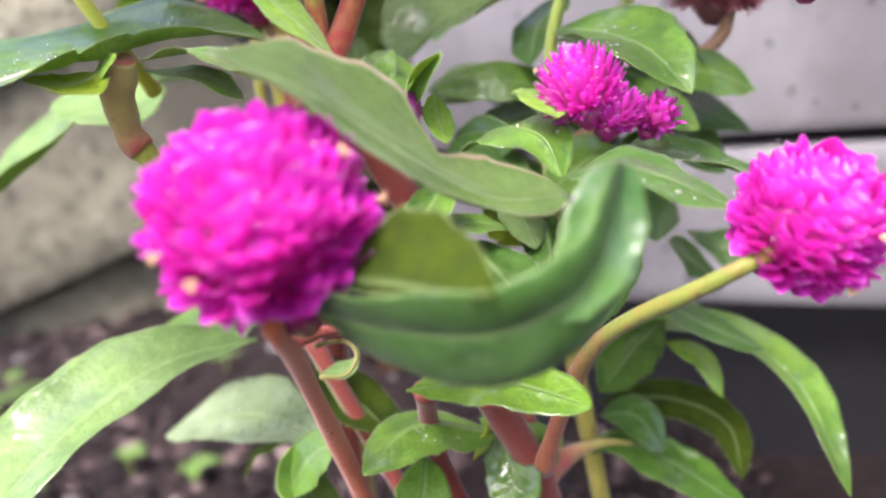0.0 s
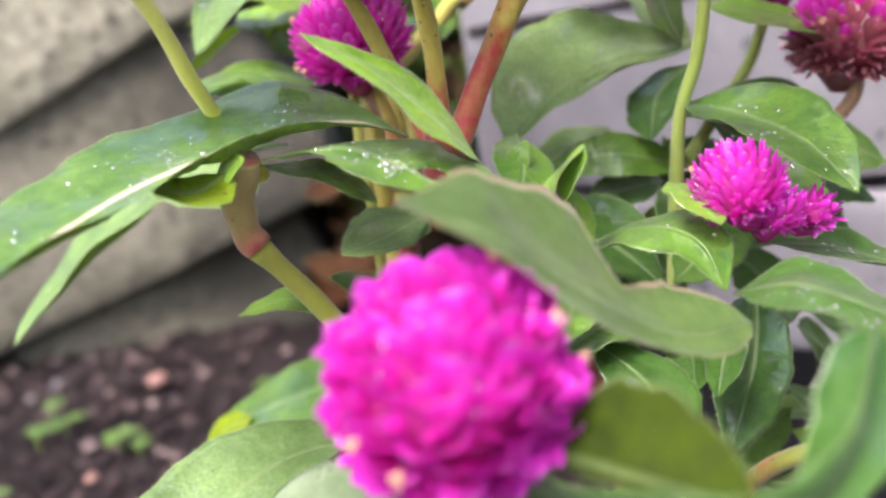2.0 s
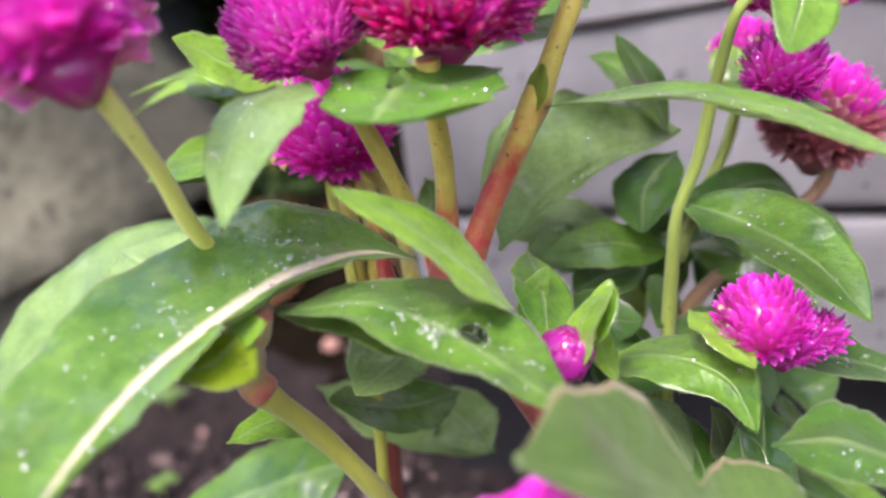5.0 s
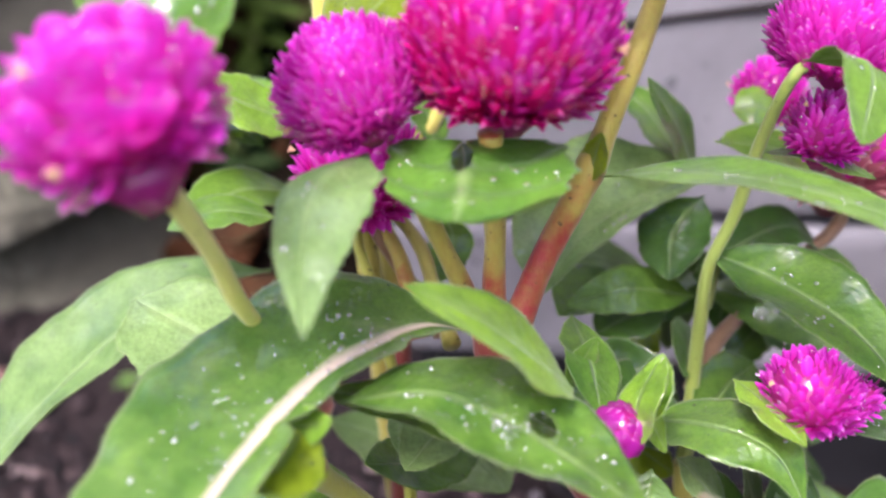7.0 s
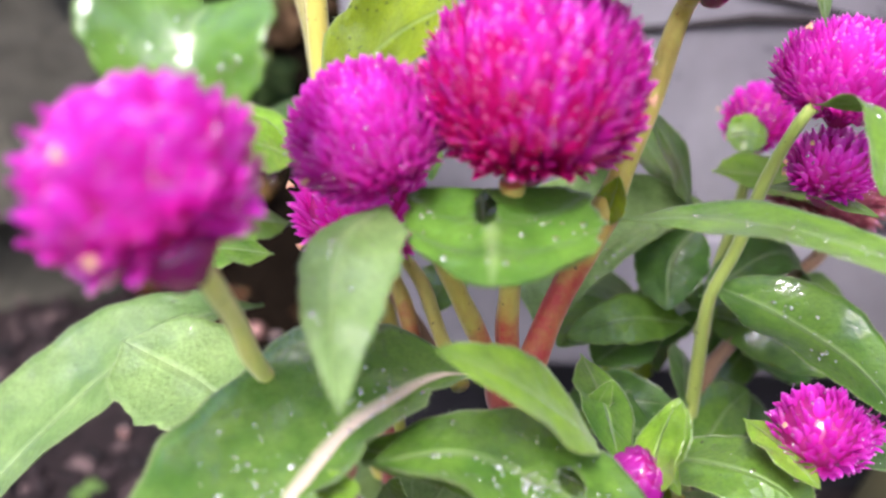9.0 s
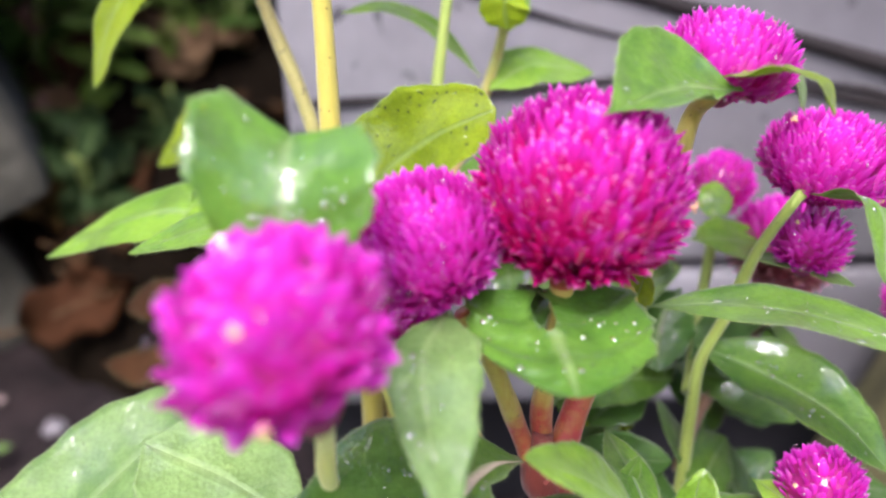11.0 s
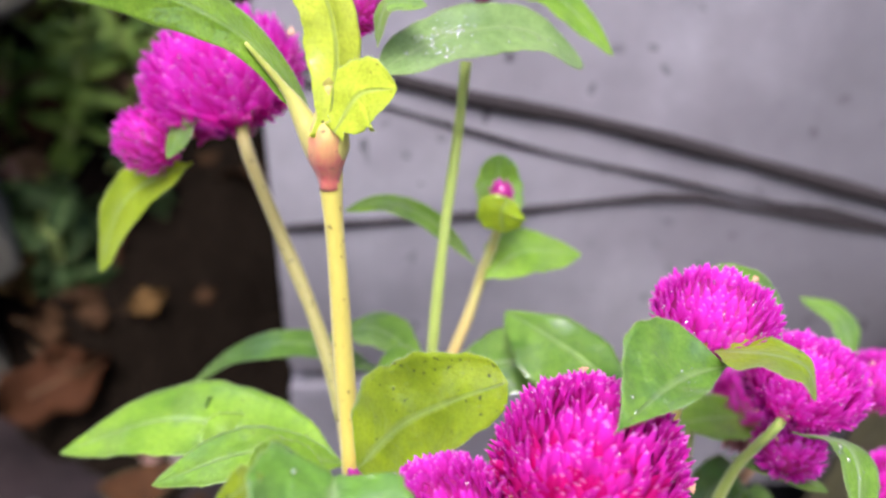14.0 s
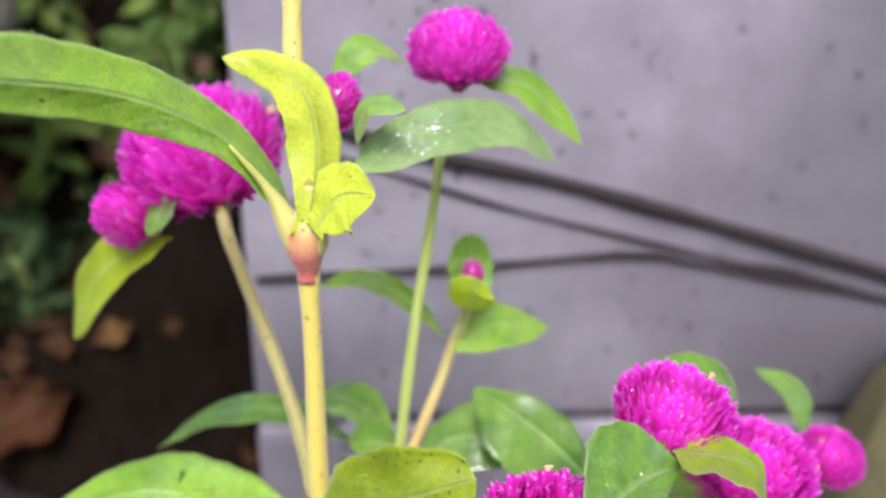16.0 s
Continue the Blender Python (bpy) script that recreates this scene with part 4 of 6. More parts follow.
def wild_plant(at, height, count, seed, label, kind):
    """A weed: thin stems with many small leaves."""
    r = random.Random(seed)
    pl_ = thing("wild_plant", at, label, "plant", "weeds on the bank")
    for k in range(3):
        a = r.uniform(0, 6.28)
        top = Vector((math.cos(a) * height * 0.35, math.sin(a) * height * 0.2, height * r.uniform(0.7, 1.1)))
        c, _ = spline([(0, 0, -0.02), top * 0.5 + Vector((0.005, 0, 0.01)), top], 10)
        bm = bmesh.new()
        tube(bm, c, [0.0016 - 0.0009 * i / 9 for i in range(10)], 6)
        part("stem", bm, STEM["green"], pl_)
        for q in range(count):
            f = r.uniform(0.25, 1.0)
            p = c[min(9, int(f * 9))]
            bm = bmesh.new()
            uvl = bm.loops.layers.uv.new("UVMap")
            ln, yaw, drop = r.uniform(0.013, 0.034), r.uniform(0, 6.28), r.uniform(-0.5, 0.5)
            rows = []
            for i in range(6):
                u = i / 5
                w = ln * 0.24 * math.sin(math.pi * (0.06 + 0.94 * u)) ** 0.8
                rows.append([bm.verts.new((u * ln, s * w, drop * u * u * ln + 0.12 * abs(s) * w)) for s in (-1, 0, 1)])
            for i in range(5):
                for j in range(2):
                    f_ = bm.faces.new([rows[i][j], rows[i][j + 1], rows[i + 1][j + 1], rows[i + 1][j]])
                    for lp, (x, y) in zip(f_.loops, ((i, j), (i, j + 1), (i + 1, j + 1), (i + 1, j))):
                        lp[uvl].uv = (x / 5, y / 2)
            bmesh.ops.transform(bm, matrix=Matrix.Translation(p) @ Matrix.Rotation(r.uniform(0.2, 1.0), 4, "X") @ Matrix.Rotation(yaw, 4, "Z") @ Matrix.Rotation(r.uniform(-0.5, 0.3), 4, "Y"), verts=bm.verts[:])
            bmesh.ops.solidify(bm, geom=bm.faces[:], thickness=0.0005)
            part("leaf", bm, LEAF[kind], pl_)
    return pl_


rw = random.Random(5)
for k in range(54):
    x = -0.17 + 0.30 * (k % 9) / 8 + rw.uniform(-0.02, 0.02)
    f = (0.34, 0.39, 0.44, 0.49, 0.55, 0.62)[k // 9] + rw.uniform(-0.025, 0.025)
    if rw.random() < 0.22:
        continue
    wild_plant(tuple(bank_at(x, f)), rw.uniform(0.05, 0.12), 11, 100 + k, "small leafy green weed on the dark bank", rw.choice(("weed", "weed_young")))
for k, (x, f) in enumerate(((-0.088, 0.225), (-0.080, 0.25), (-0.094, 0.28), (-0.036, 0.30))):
    wild_plant(tuple(bank_at(x, f)), 0.032, 8, 300 + k, "low green weed on the foot of the bank, darkened for shade", "weed_shaded")


def crumb_material():
    m, n, l, p, out = material("soil_crumb")
    geo = n.new("ShaderNodeNewGeometry")
    tc = n.new("ShaderNodeTexCoord")
    col = ramp(n, [(0.0, (0.004, 0.003, 0.003)), (0.55, (0.016, 0.010, 0.010)), (0.82, (0.055, 0.036, 0.034)), (0.95, (0.15, 0.105, 0.095)), (1.0, (0.26, 0.20, 0.18))])
    l.new(geo.outputs["Random Per Island"], col.inputs[0])
    grain = noise_out(n, l, tc.outputs["Object"], 900, 3)
    l.new(mix(n, l, math_node(n, l, "MULTIPLY", grain, 0.6), col.outputs[0], (0.010, 0.007, 0.006)), p.inputs["Base Color"])
    p.inputs["Roughness"].default_value = 0.75
    p.inputs["Specular IOR Level"].default_value = 0.25
    return m


def crumbs():
    """Soil crumbs and grit over the bed."""
    r = random.Random(3)
    verts, faces = [], []
    for _ in range(9500):
        x, y = r.uniform(-0.42, 0.10), r.uniform(0.18, 0.62)
        if x > -0.17 and y > 0.37 - 0.3 * (x + 0.08):
            continue
        s = 0.0012 + 0.0048 * r.random() ** 3
        z = 0.010 * noise.noise(Vector((x, y, 0)) * 14) + 0.006 * noise.noise(Vector((x, y, 0)) * 45) - 0.004
        b = len(verts)
        for d in ((1, 0, 0), (-1, 0, 0), (0, 1, 0), (0, -1, 0), (0, 0, 1), (0, 0, -1)):
            k = s * r.uniform(0.6, 1.25)
            verts.append((x + d[0] * k, y + d[1] * k, z + s * 0.5 + d[2] * k * 0.75))
        for f in ((0, 2, 4), (2, 1, 4), (1, 3, 4), (3, 0, 4), (2, 0, 5), (1, 2, 5), (3, 1, 5), (0, 3, 5)):
            faces.append(tuple(b + i for i in f))
    me = bpy.data.meshes.new("soil_crumbs")
    me.from_pydata(verts, [], faces)
    me.materials.append(crumb_material())
    ob = new("soil_crumbs", me)
    return tagged(ob, "loose dark crumbs of damp soil and grit", "soil", kind="stuff")


crumbs()


def pebble(at, size, seed, mat, label):
    bm = bmesh.new()
    bmesh.ops.create_icosphere(bm, subdivisions=2, radius=size)
    for v in bm.verts:
        v.co *= 1 + 0.35 * noise.noise(v.co * (1.4 / size) + Vector((seed, 0, 0)))
        v.co.z *= 0.65
    ob = part("pebble", bm, mat, None)
    ob.location = at
    return tagged(ob, label, "pebble", "pebbles on the soil")


PALE = plain("pebble_pale", (0.13, 0.12, 0.12), 0.5, 150, 0.2)
PINK = plain("pebble_pink", (0.24, 0.13, 0.10), 0.6, 150, 0.3)
pebble((-0.219, 0.448, 0.006), 0.0060, 1, PINK, "small pinkish stone on the dark soil")
pebble((-0.062, 0.445, 0.008), 0.0055, 4, PINK, "small pinkish stone on the dark soil")
pebble((-0.1214, 0.4378, 0.001), 0.0060, 2, PALE, "small pale stone on the dark soil")
rp = random.Random(9)
for k in range(34):
    x, y = rp.uniform(-0.36, 0.06), rp.uniform(0.24, 0.48)
    pebble((x, y, 0.0015 + 0.010 * noise.noise(Vector((x, y, 0)) * 14)), rp.uniform(0.0018, 0.0042), k, rp.choice((PEBBLE, PEBBLE, PINK, PALE)), "small stone half sunk in dark soil")


def seedling(at, size, seed):
    r = random.Random(seed)
    s = thing("seedling", at, "tiny bright green seedling sprouting from dark soil", "seedling", "seedlings in the bed")
    bm = bmesh.new()
    c, _ = spline([(0, 0, -0.004), (0.001, 0, size * 0.3), (0.002, 0, size * 0.6)], 6)
    tube(bm, c, [size * 0.05] * 6, 6)
    part("stem", bm, STEM["green"], s)
    for k in range(4):
        bm = bmesh.new()
        uvl = bm.loops.layers.uv.new("UVMap")
        ln = size * r.uniform(0.6, 1.0)
        rows = []
        for i in range(6):
            u = i / 5
            w = ln * 0.36 * math.sin(math.pi * (0.08 + 0.92 * u)) ** 0.7
            rows.append([bm.verts.new((u * ln, q * w, -0.3 * u * u * ln + 0.15 * abs(q) * w)) for q in (-1, 0, 1)])
        for i in range(5):
            for j in range(2):
                f = bm.faces.new([rows[i][j], rows[i][j + 1], rows[i + 1][j + 1], rows[i + 1][j]])
                for lp, (x, y) in zip(f.loops, ((i, j), (i, j + 1), (i + 1, j + 1), (i + 1, j))):
                    lp[uvl].uv = (x / 5, y / 2)
        bmesh.ops.transform(bm, matrix=Matrix.Translation(c[-1]) @ Matrix.Rotation(k * 1.57 + r.uniform(-0.5, 0.5), 4, "Z") @ Matrix.Rotation(-0.25, 4, "Y"), verts=bm.verts[:])
        bmesh.ops.solidify(bm, geom=bm.faces[:], thickness=0.0004)
        part("leaf", bm, LEAF["mature"], s)
    return s


for k, (x, y, size) in enumerate(((-0.221, 0.389, 0.012), (-0.208, 0.383, 0.008), (-0.256, 0.405, 0.011), (-0.269, 0.399, 0.012), (-0.272, 0.425, 0.010), (-0.150, 0.425, 0.010), (-0.130, 0.30, 0.012), (-0.165, 0.32, 0.010), (-0.255, 0.330, 0.013), (-0.205, 0.305, 0.010), (-0.14, 0.345, 0.008))):
    seedling((x, y, 0.010 * noise.noise(Vector((x, y, 0)) * 14)), size, k)

# ---- the flowering plants ----
KIND = "globe amaranth plants"
front = thing("globe_amaranth", (0.0116, 0.1389, 0.0), "globe amaranth plant with magenta heads and wet green leaves", "flower", KIND)
right = thing("globe_amaranth", (0.0266, 0.1647, 0.0), "globe amaranth plant with several small heads beside the wall", "flower", KIND)
back = thing("globe_amaranth", (-0.0375, 0.1925, 0.0), "tall globe amaranth plant with spotted yellow stems before the wall", "flower", KIND)
bpy.context.view_layer.update()

# stems of the front plant
stem(front, [(-0.0210, 0.1436, 0.1701), (-0.0185, 0.1460, 0.1737), (-0.0153, 0.1472, 0.1797), (-0.0124, 0.1478, 0.1845), (-0.0099, 0.1474, 0.1892), (-0.0060, 0.1486, 0.1956), (-0.0031, 0.1497, 0.2012), (0.0004, 0.1511, 0.2077), (0.0065, 0.1551, 0.2182), (0.0060, 0.1505, 0.2231), (0.0080, 0.1521, 0.2254)], 0.0023, 0.0013, 'red_to_yellow', node=((0.42, 0.25, 0.04),))
stem(front, [(-0.0218, 0.1457, 0.1695), (-0.0222, 0.1479, 0.1763), (-0.0219, 0.1469, 0.1860), (-0.0225, 0.1445, 0.1948), (-0.0229, 0.1429, 0.2029)], 0.0018, 0.0014, 'red_to_yellow')
stem(front, [(-0.0243, 0.1462, 0.1697), (-0.0260, 0.1483, 0.1758), (-0.0291, 0.1474, 0.1843), (-0.0321, 0.1474, 0.1926), (-0.0350, 0.1485, 0.1985)], 0.0016, 0.0013, 'red_to_yellow')
stem(front, [(-0.0540, 0.1510, 0.1690), (-0.0580, 0.1402, 0.1850), (-0.0592, 0.1345, 0.1945), (-0.0607, 0.1285, 0.2030), (-0.0622, 0.1262, 0.2080)], 0.0013, 0.0012, 'bright')
stem(front, [(-0.0358, 0.1459, 0.1250), (-0.0404, 0.1401, 0.1386), (-0.0458, 0.1386, 0.1489), (-0.0499, 0.1360, 0.1565), (-0.0529, 0.1337, 0.1619)], 0.0017, 0.0018, 'pale', node=((1, 0.2, 0.08),))
stem(front, [(-0.0521, 0.1335, 0.1613), (-0.0534, 0.1333, 0.1636), (-0.0534, 0.1323, 0.1670), (-0.0527, 0.1306, 0.1713), (-0.0505, 0.1290, 0.1762)], 0.0022, 0.0024, 'red_joint', node=((0.1, 0.12, 0.12), (0.75, 0.25, 0.3)))
stem(front, [(-0.0385, 0.1472, 0.1291), (-0.0374, 0.1537, 0.1431), (-0.0372, 0.1588, 0.1536), (-0.0382, 0.1641, 0.1642), (-0.0390, 0.1703, 0.1722), (-0.0397, 0.1756, 0.1759), (-0.0384, 0.1794, 0.1854)], 0.0011, 0.001, 'pale')
stem(front, [(-0.0274, 0.1677, 0.1586), (-0.0304, 0.1703, 0.1659), (-0.0333, 0.1742, 0.1708), (-0.0369, 0.1769, 0.1782)], 0.0014, 0.0012, 'brown')
stem(front, [(-0.0322, 0.1637, 0.1610), (-0.0325, 0.1690, 0.1695), (-0.0333, 0.1736, 0.1741), (-0.0357, 0.1784, 0.1785), (-0.0383, 0.1790, 0.1844)], 0.0016, 0.0012, 'red_to_yellow')
stem(front, [(-0.0285, 0.1520, 0.1661), (-0.0284, 0.1645, 0.1688), (-0.0289, 0.1726, 0.1738), (-0.0320, 0.1797, 0.1779), (-0.0383, 0.1790, 0.1844)], 0.0013, 0.0012, 'yellow')
stem(front, [(-0.0235, 0.0850, 0.1512), (-0.0238, 0.0854, 0.1457), (-0.0250, 0.0956, 0.1381), (-0.0262, 0.1054, 0.1290), (-0.0267, 0.1160, 0.1158), (-0.0263, 0.1229, 0.1042), (-0.0253, 0.1279, 0.0927), (-0.0216, 0.1330, 0.0746)], 0.0012, 0.002, 'brown_red')
stem(front, [(0.0403, 0.1017, 0.1422), (0.0339, 0.0989, 0.1407), (0.0277, 0.1017, 0.1369), (0.0210, 0.1063, 0.1324), (0.0159, 0.1108, 0.1273), (0.0126, 0.1148, 0.1203), (0.0097, 0.1201, 0.1104), (0.0063, 0.1264, 0.0974)], 0.0011, 0.0016, 'yellow_to_red')
stem(front, [(-0.0016, 0.1232, 0.1156), (0.0014, 0.1261, 0.1072), (0.0041, 0.1279, 0.0991), (0.0060, 0.1305, 0.0901), (0.0076, 0.1329, 0.0771)], 0.0026, 0.0034, 'red')
stem(front, [(-0.0113, 0.1196, 0.1188), (-0.0120, 0.1255, 0.1105), (-0.0116, 0.1302, 0.0987), (-0.0081, 0.1307, 0.0859)], 0.0016, 0.002, 'red')
stem(front, [(0.0116, 0.1389, -0.0040), (0.0116, 0.1359, 0.0365), (0.0076, 0.1329, 0.0771), (-0.0020, 0.1433, 0.1230), (-0.0236, 0.1457, 0.1689)], 0.0042, 0.0026, "red")
stem(front, [(-0.0286, 0.1330, 0.0756), (-0.0085, 0.1360, 0.0258), (0.0116, 0.1389, -0.0040)], 0.0019, 0.0024, "red")
stem(front, [(-0.0081, 0.1307, 0.0859), (0.0018, 0.1348, 0.0309), (0.0116, 0.1389, -0.0040)], 0.0019, 0.0024, "red")
stem(front, [(-0.0385, 0.1472, 0.1291), (-0.0134, 0.1430, 0.0625), (0.0116, 0.1389, -0.0040)], 0.0012, 0.0016, "pale")
stem(front, [(-0.0358, 0.1459, 0.1250), (-0.0121, 0.1424, 0.0605), (0.0116, 0.1389, -0.0040)], 0.0016, 0.002, "red")

stem(front, [(-0.0200, 0.1452, 0.1610), (-0.0232, 0.1455, 0.1665), (-0.0236, 0.1458, 0.1705), (-0.0228, 0.1460, 0.1750)], 0.0030, 0.0016, 'red', node=((0.55, 0.35, 0.25),))

# stems of the plant by the wall side
stem(right, [(0.0345, 0.1527, 0.2063), (0.0302, 0.1513, 0.2045), (0.0249, 0.1494, 0.2032), (0.0239, 0.1547, 0.1913), (0.0224, 0.1576, 0.1782), (0.0193, 0.1591, 0.1684), (0.0179, 0.1582, 0.1590), (0.0163, 0.1566, 0.1458), (0.0146, 0.1547, 0.1295)], 0.0009, 0.0014, 'green')
stem(right, [(0.0146, 0.1547, 0.1295), (0.0206, 0.1597, 0.0627), (0.0266, 0.1647, -0.0040)], 0.0018, 0.0024, "yellow")
stem(right, [(0.0575, 0.1756, 0.1726), (0.0565, 0.1757, 0.1630), (0.0458, 0.1736, 0.1569), (0.0258, 0.1652, 0.1485), (0.0170, 0.1577, 0.1437)], 0.0014, 0.0016, 'brown')
stem(right, [(0.0442, 0.1864, 0.1806), (0.0388, 0.1811, 0.1723), (0.0297, 0.1725, 0.1651), (0.0205, 0.1621, 0.1587)], 0.0011, 0.0013, 'green')

# stems of the tall plant behind
stem(back, [(-0.0373, 0.1973, 0.2489), (-0.0379, 0.1963, 0.2442), (-0.0386, 0.1936, 0.2293), (-0.0395, 0.1911, 0.2146), (-0.0406, 0.1874, 0.1999), (-0.0417, 0.1848, 0.1918), (-0.0346, 0.2036, 0.1901), (-0.0330, 0.1948, 0.1724), (-0.0335, 0.1805, 0.1544)], 0.0017, 0.0019, 'yellow_spotted', node=((0.02, 0.25, 0.04), (0.62, 0.3, 0.05)))
stem(back, [(-0.0335, 0.1805, 0.1544), (-0.0385, 0.1865, 0.0752), (-0.0375, 0.1925, -0.0040)], 0.0021, 0.003, "red")
stem(back, [(-0.0414, 0.2412, 0.2468), (-0.0434, 0.2316, 0.2416), (-0.0420, 0.2275, 0.2331), (-0.0401, 0.2209, 0.2228), (-0.0392, 0.2109, 0.2145), (-0.0395, 0.1994, 0.2070), (-0.0404, 0.1901, 0.2005)], 0.0013, 0.0016, 'pale_brown')
stem(back, [(-0.0020, 0.2148, 0.2573), (-0.0059, 0.2112, 0.2425), (-0.0099, 0.2081, 0.2283), (-0.0140, 0.2043, 0.2128), (-0.0175, 0.2006, 0.1980), (-0.0192, 0.1983, 0.1899)], 0.001, 0.0013, 'green')
stem(back, [(0.0042, 0.2100, 0.2246), (0.0033, 0.2115, 0.2174), (0.0017, 0.2133, 0.2098), (-0.0026, 0.2112, 0.2018), (-0.0092, 0.2065, 0.1961), (-0.0163, 0.2004, 0.1919)], 0.0011, 0.0014, 'red_tip')
stem(back, [(-0.0169, 0.2004, 0.1936), (-0.0225, 0.1942, 0.1882), (-0.0306, 0.1875, 0.1821), (-0.0377, 0.1824, 0.1751)], 0.0018, 0.002, 'yellow')
stem(back, [(-0.0377, 0.1824, 0.1751), (-0.0376, 0.1875, 0.0856), (-0.0375, 0.1925, -0.0040)], 0.002, 0.0026, "yellow")
stem(back, [(-0.0382, 0.1959, 0.2440), (-0.0382, 0.1961, 0.2470), (-0.0382, 0.1963, 0.2500), (-0.0380, 0.1966, 0.2530), (-0.0374, 0.1970, 0.2566), (-0.0366, 0.1978, 0.2610)], 0.0018, 0.0018, 'collar', node=((0.44, 1.10, 0.22),))
stem(back, [(-0.0384, 0.1963, 0.2478), (-0.0399, 0.1970, 0.2520), (-0.0424, 0.1998, 0.2592), (-0.0485, 0.2011, 0.2684)], 0.0014, 0.0003, 'collar_yellow', node=((0.26, 1.0, 0.26),))
stem(back, [(-0.0381, 0.1961, 0.2478), (-0.0366, 0.1947, 0.2520), (-0.0350, 0.1930, 0.2580)], 0.0014, 0.0004, 'collar_yellow', node=((0.36, 1.0, 0.26),))
stem(back, [(-0.0366, 0.1978, 0.2607), (-0.0359, 0.2021, 0.2693), (-0.0353, 0.2068, 0.2786), (-0.0328, 0.2129, 0.2923)], 0.0018, 0.0017, 'yellow')

# flower heads
flower_head(front, (-0.0229, 0.0871, 0.1580), 0.0132, (-0.1, -0.25, 0.95), 0.95, 400, 'lobed', florets=7)
flower_head(front, (0.0430, 0.1025, 0.1444), 0.0107, (0.5, -0.4, 0.75), 0.95, 330, 'lobed', florets=5)
flower_head(right, (0.0192, 0.1292, 0.1622), 0.0074, (-0.2, 0.2, 1.0), 0.95, 210, 'blunt', florets=1)
flower_head(right, (0.0236, 0.1300, 0.1580), 0.0058, (0.2, 0.1, 1.0), 0.9, 150, 'blunt', florets=1)
flower_head(right, (0.0319, 0.1338, 0.1551), 0.0046, (0.5, -0.2, 0.7), 1.0, 100, 'loose')
flower_head(front, (-0.0376, 0.1747, 0.1889), 0.0121, (0.05, -0.1, 1), 0.9, 276, 'blunt', florets=4)
flower_head(front, (-0.0648, 0.1262, 0.2155), 0.0117, (-0.25, 0.30, 0.90), 0.88, 210, 'lobed', florets=4, single=True)
flower_head(front, (-0.0399, 0.1500, 0.2098), 0.0104, (-0.3, -0.05, 0.93), 0.86, 1030, 'tufted', florets=2)
flower_head(front, (-0.0184, 0.1462, 0.2143), 0.0143, (0.08, -0.08, 1), 0.95, 1450, 'spiky', florets=2, single=True, blush=(-0.80, 0, -0.35))
flower_head(right, (0.0353, 0.1531, 0.2078), 0.0112, (0.05, -0.1, 1), 0.72, 878, 'tufted', florets=4)
flower_head(front, (0.0124, 0.1554, 0.2269), 0.0106, (0.05, -0.1, 1), 0.66, 575, 'tufted', florets=2)
flower_head(right, (0.0471, 0.1893, 0.1886), 0.0080, (-0.2, 0, 1), 0.95, 184, 'blunt', florets=1)
flower_head(right, (0.0343, 0.1525, 0.1930), 0.0072, (0.2, 0, 1), 0.95, 207, 'blunt', florets=3)
flower_head(right, (0.0572, 0.1780, 0.1765), 0.0125, (0.2, 0, 1), 0.95, 330, 'withering', florets=3)
flower_head(right, (0.0737, 0.1620, 0.1892), 0.0078, (0.1, -0.1, 1), 0.9, 384, 'tufted', florets=2)
flower_head(right, (0.0622, 0.1463, 0.1762), 0.0085, (0.1, -0.1, 1), 0.9, 384, 'tufted', florets=2)
flower_head(back, (-0.0429, 0.2476, 0.2522), 0.0176, (-0.25, 0, 0.95), 0.78, 817, 'tufted', florets=1)
flower_head(back, (-0.0601, 0.2461, 0.2408), 0.0072, (-0.6, -0.1, 0.6), 1.1, 287, 'tufted')
flower_head(back, (-0.0252, 0.2125, 0.2700), 0.005, (0.15, -0.1, 1), 1.25, 138, 'blunt')
flower_head(back, (0.0041, 0.2201, 0.2762), 0.0106, (-0.05, 0, 1), 0.78, 721, 'tufted', florets=1)
flower_head(back, (0.0036, 0.2092, 0.2302), 0.003, (0, 0, 1), 1.2, 55, 'blunt')
flower_head(front, (-0.0097, 0.1289, 0.1626), 0.004, (0, -0.5, 0.8), 1.0, 83, 'tight')

# leaves of the front plant
leaf(front, [(-0.0277, 0.1435, 0.1734), (-0.0340, 0.1408, 0.1769), (-0.0411, 0.1361, 0.1784), (-0.0492, 0.1316, 0.1776), (-0.0588, 0.1205, 0.1764), (-0.0650, 0.1107, 0.1746), (-0.0691, 0.1015, 0.1727), (-0.0716, 0.0945, 0.1712)], (-0.0177, 0.0050, 0.0050), (0.0015, -0.0060, 0.0010), 'mature', 0.43, wave=0.07, drops=150, blunt=0.6, bold=1, ragged=0.9)
leaf(front, [(-0.0474, 0.1287, 0.1754), (-0.0364, 0.1264, 0.1760), (-0.0294, 0.1223, 0.1741), (-0.0218, 0.1164, 0.1701), (-0.0151, 0.1085, 0.1663)], (0.0032, 0.0121, 0.0007), (-0.0032, -0.0068, 0.0003), 'mature', 0.5, hole=(0.62, -0.3, 0.045, 0.25), drops=110)
leaf(front, [(-0.0168, 0.1285, 0.1706), (-0.0215, 0.1257, 0.1772), (-0.0292, 0.1254, 0.1853), (-0.0383, 0.1255, 0.1919)], (-0.0010, 0.0062, 0.0037), (-0.0018, -0.0055, 0.0004), 'fresh', 0.45)
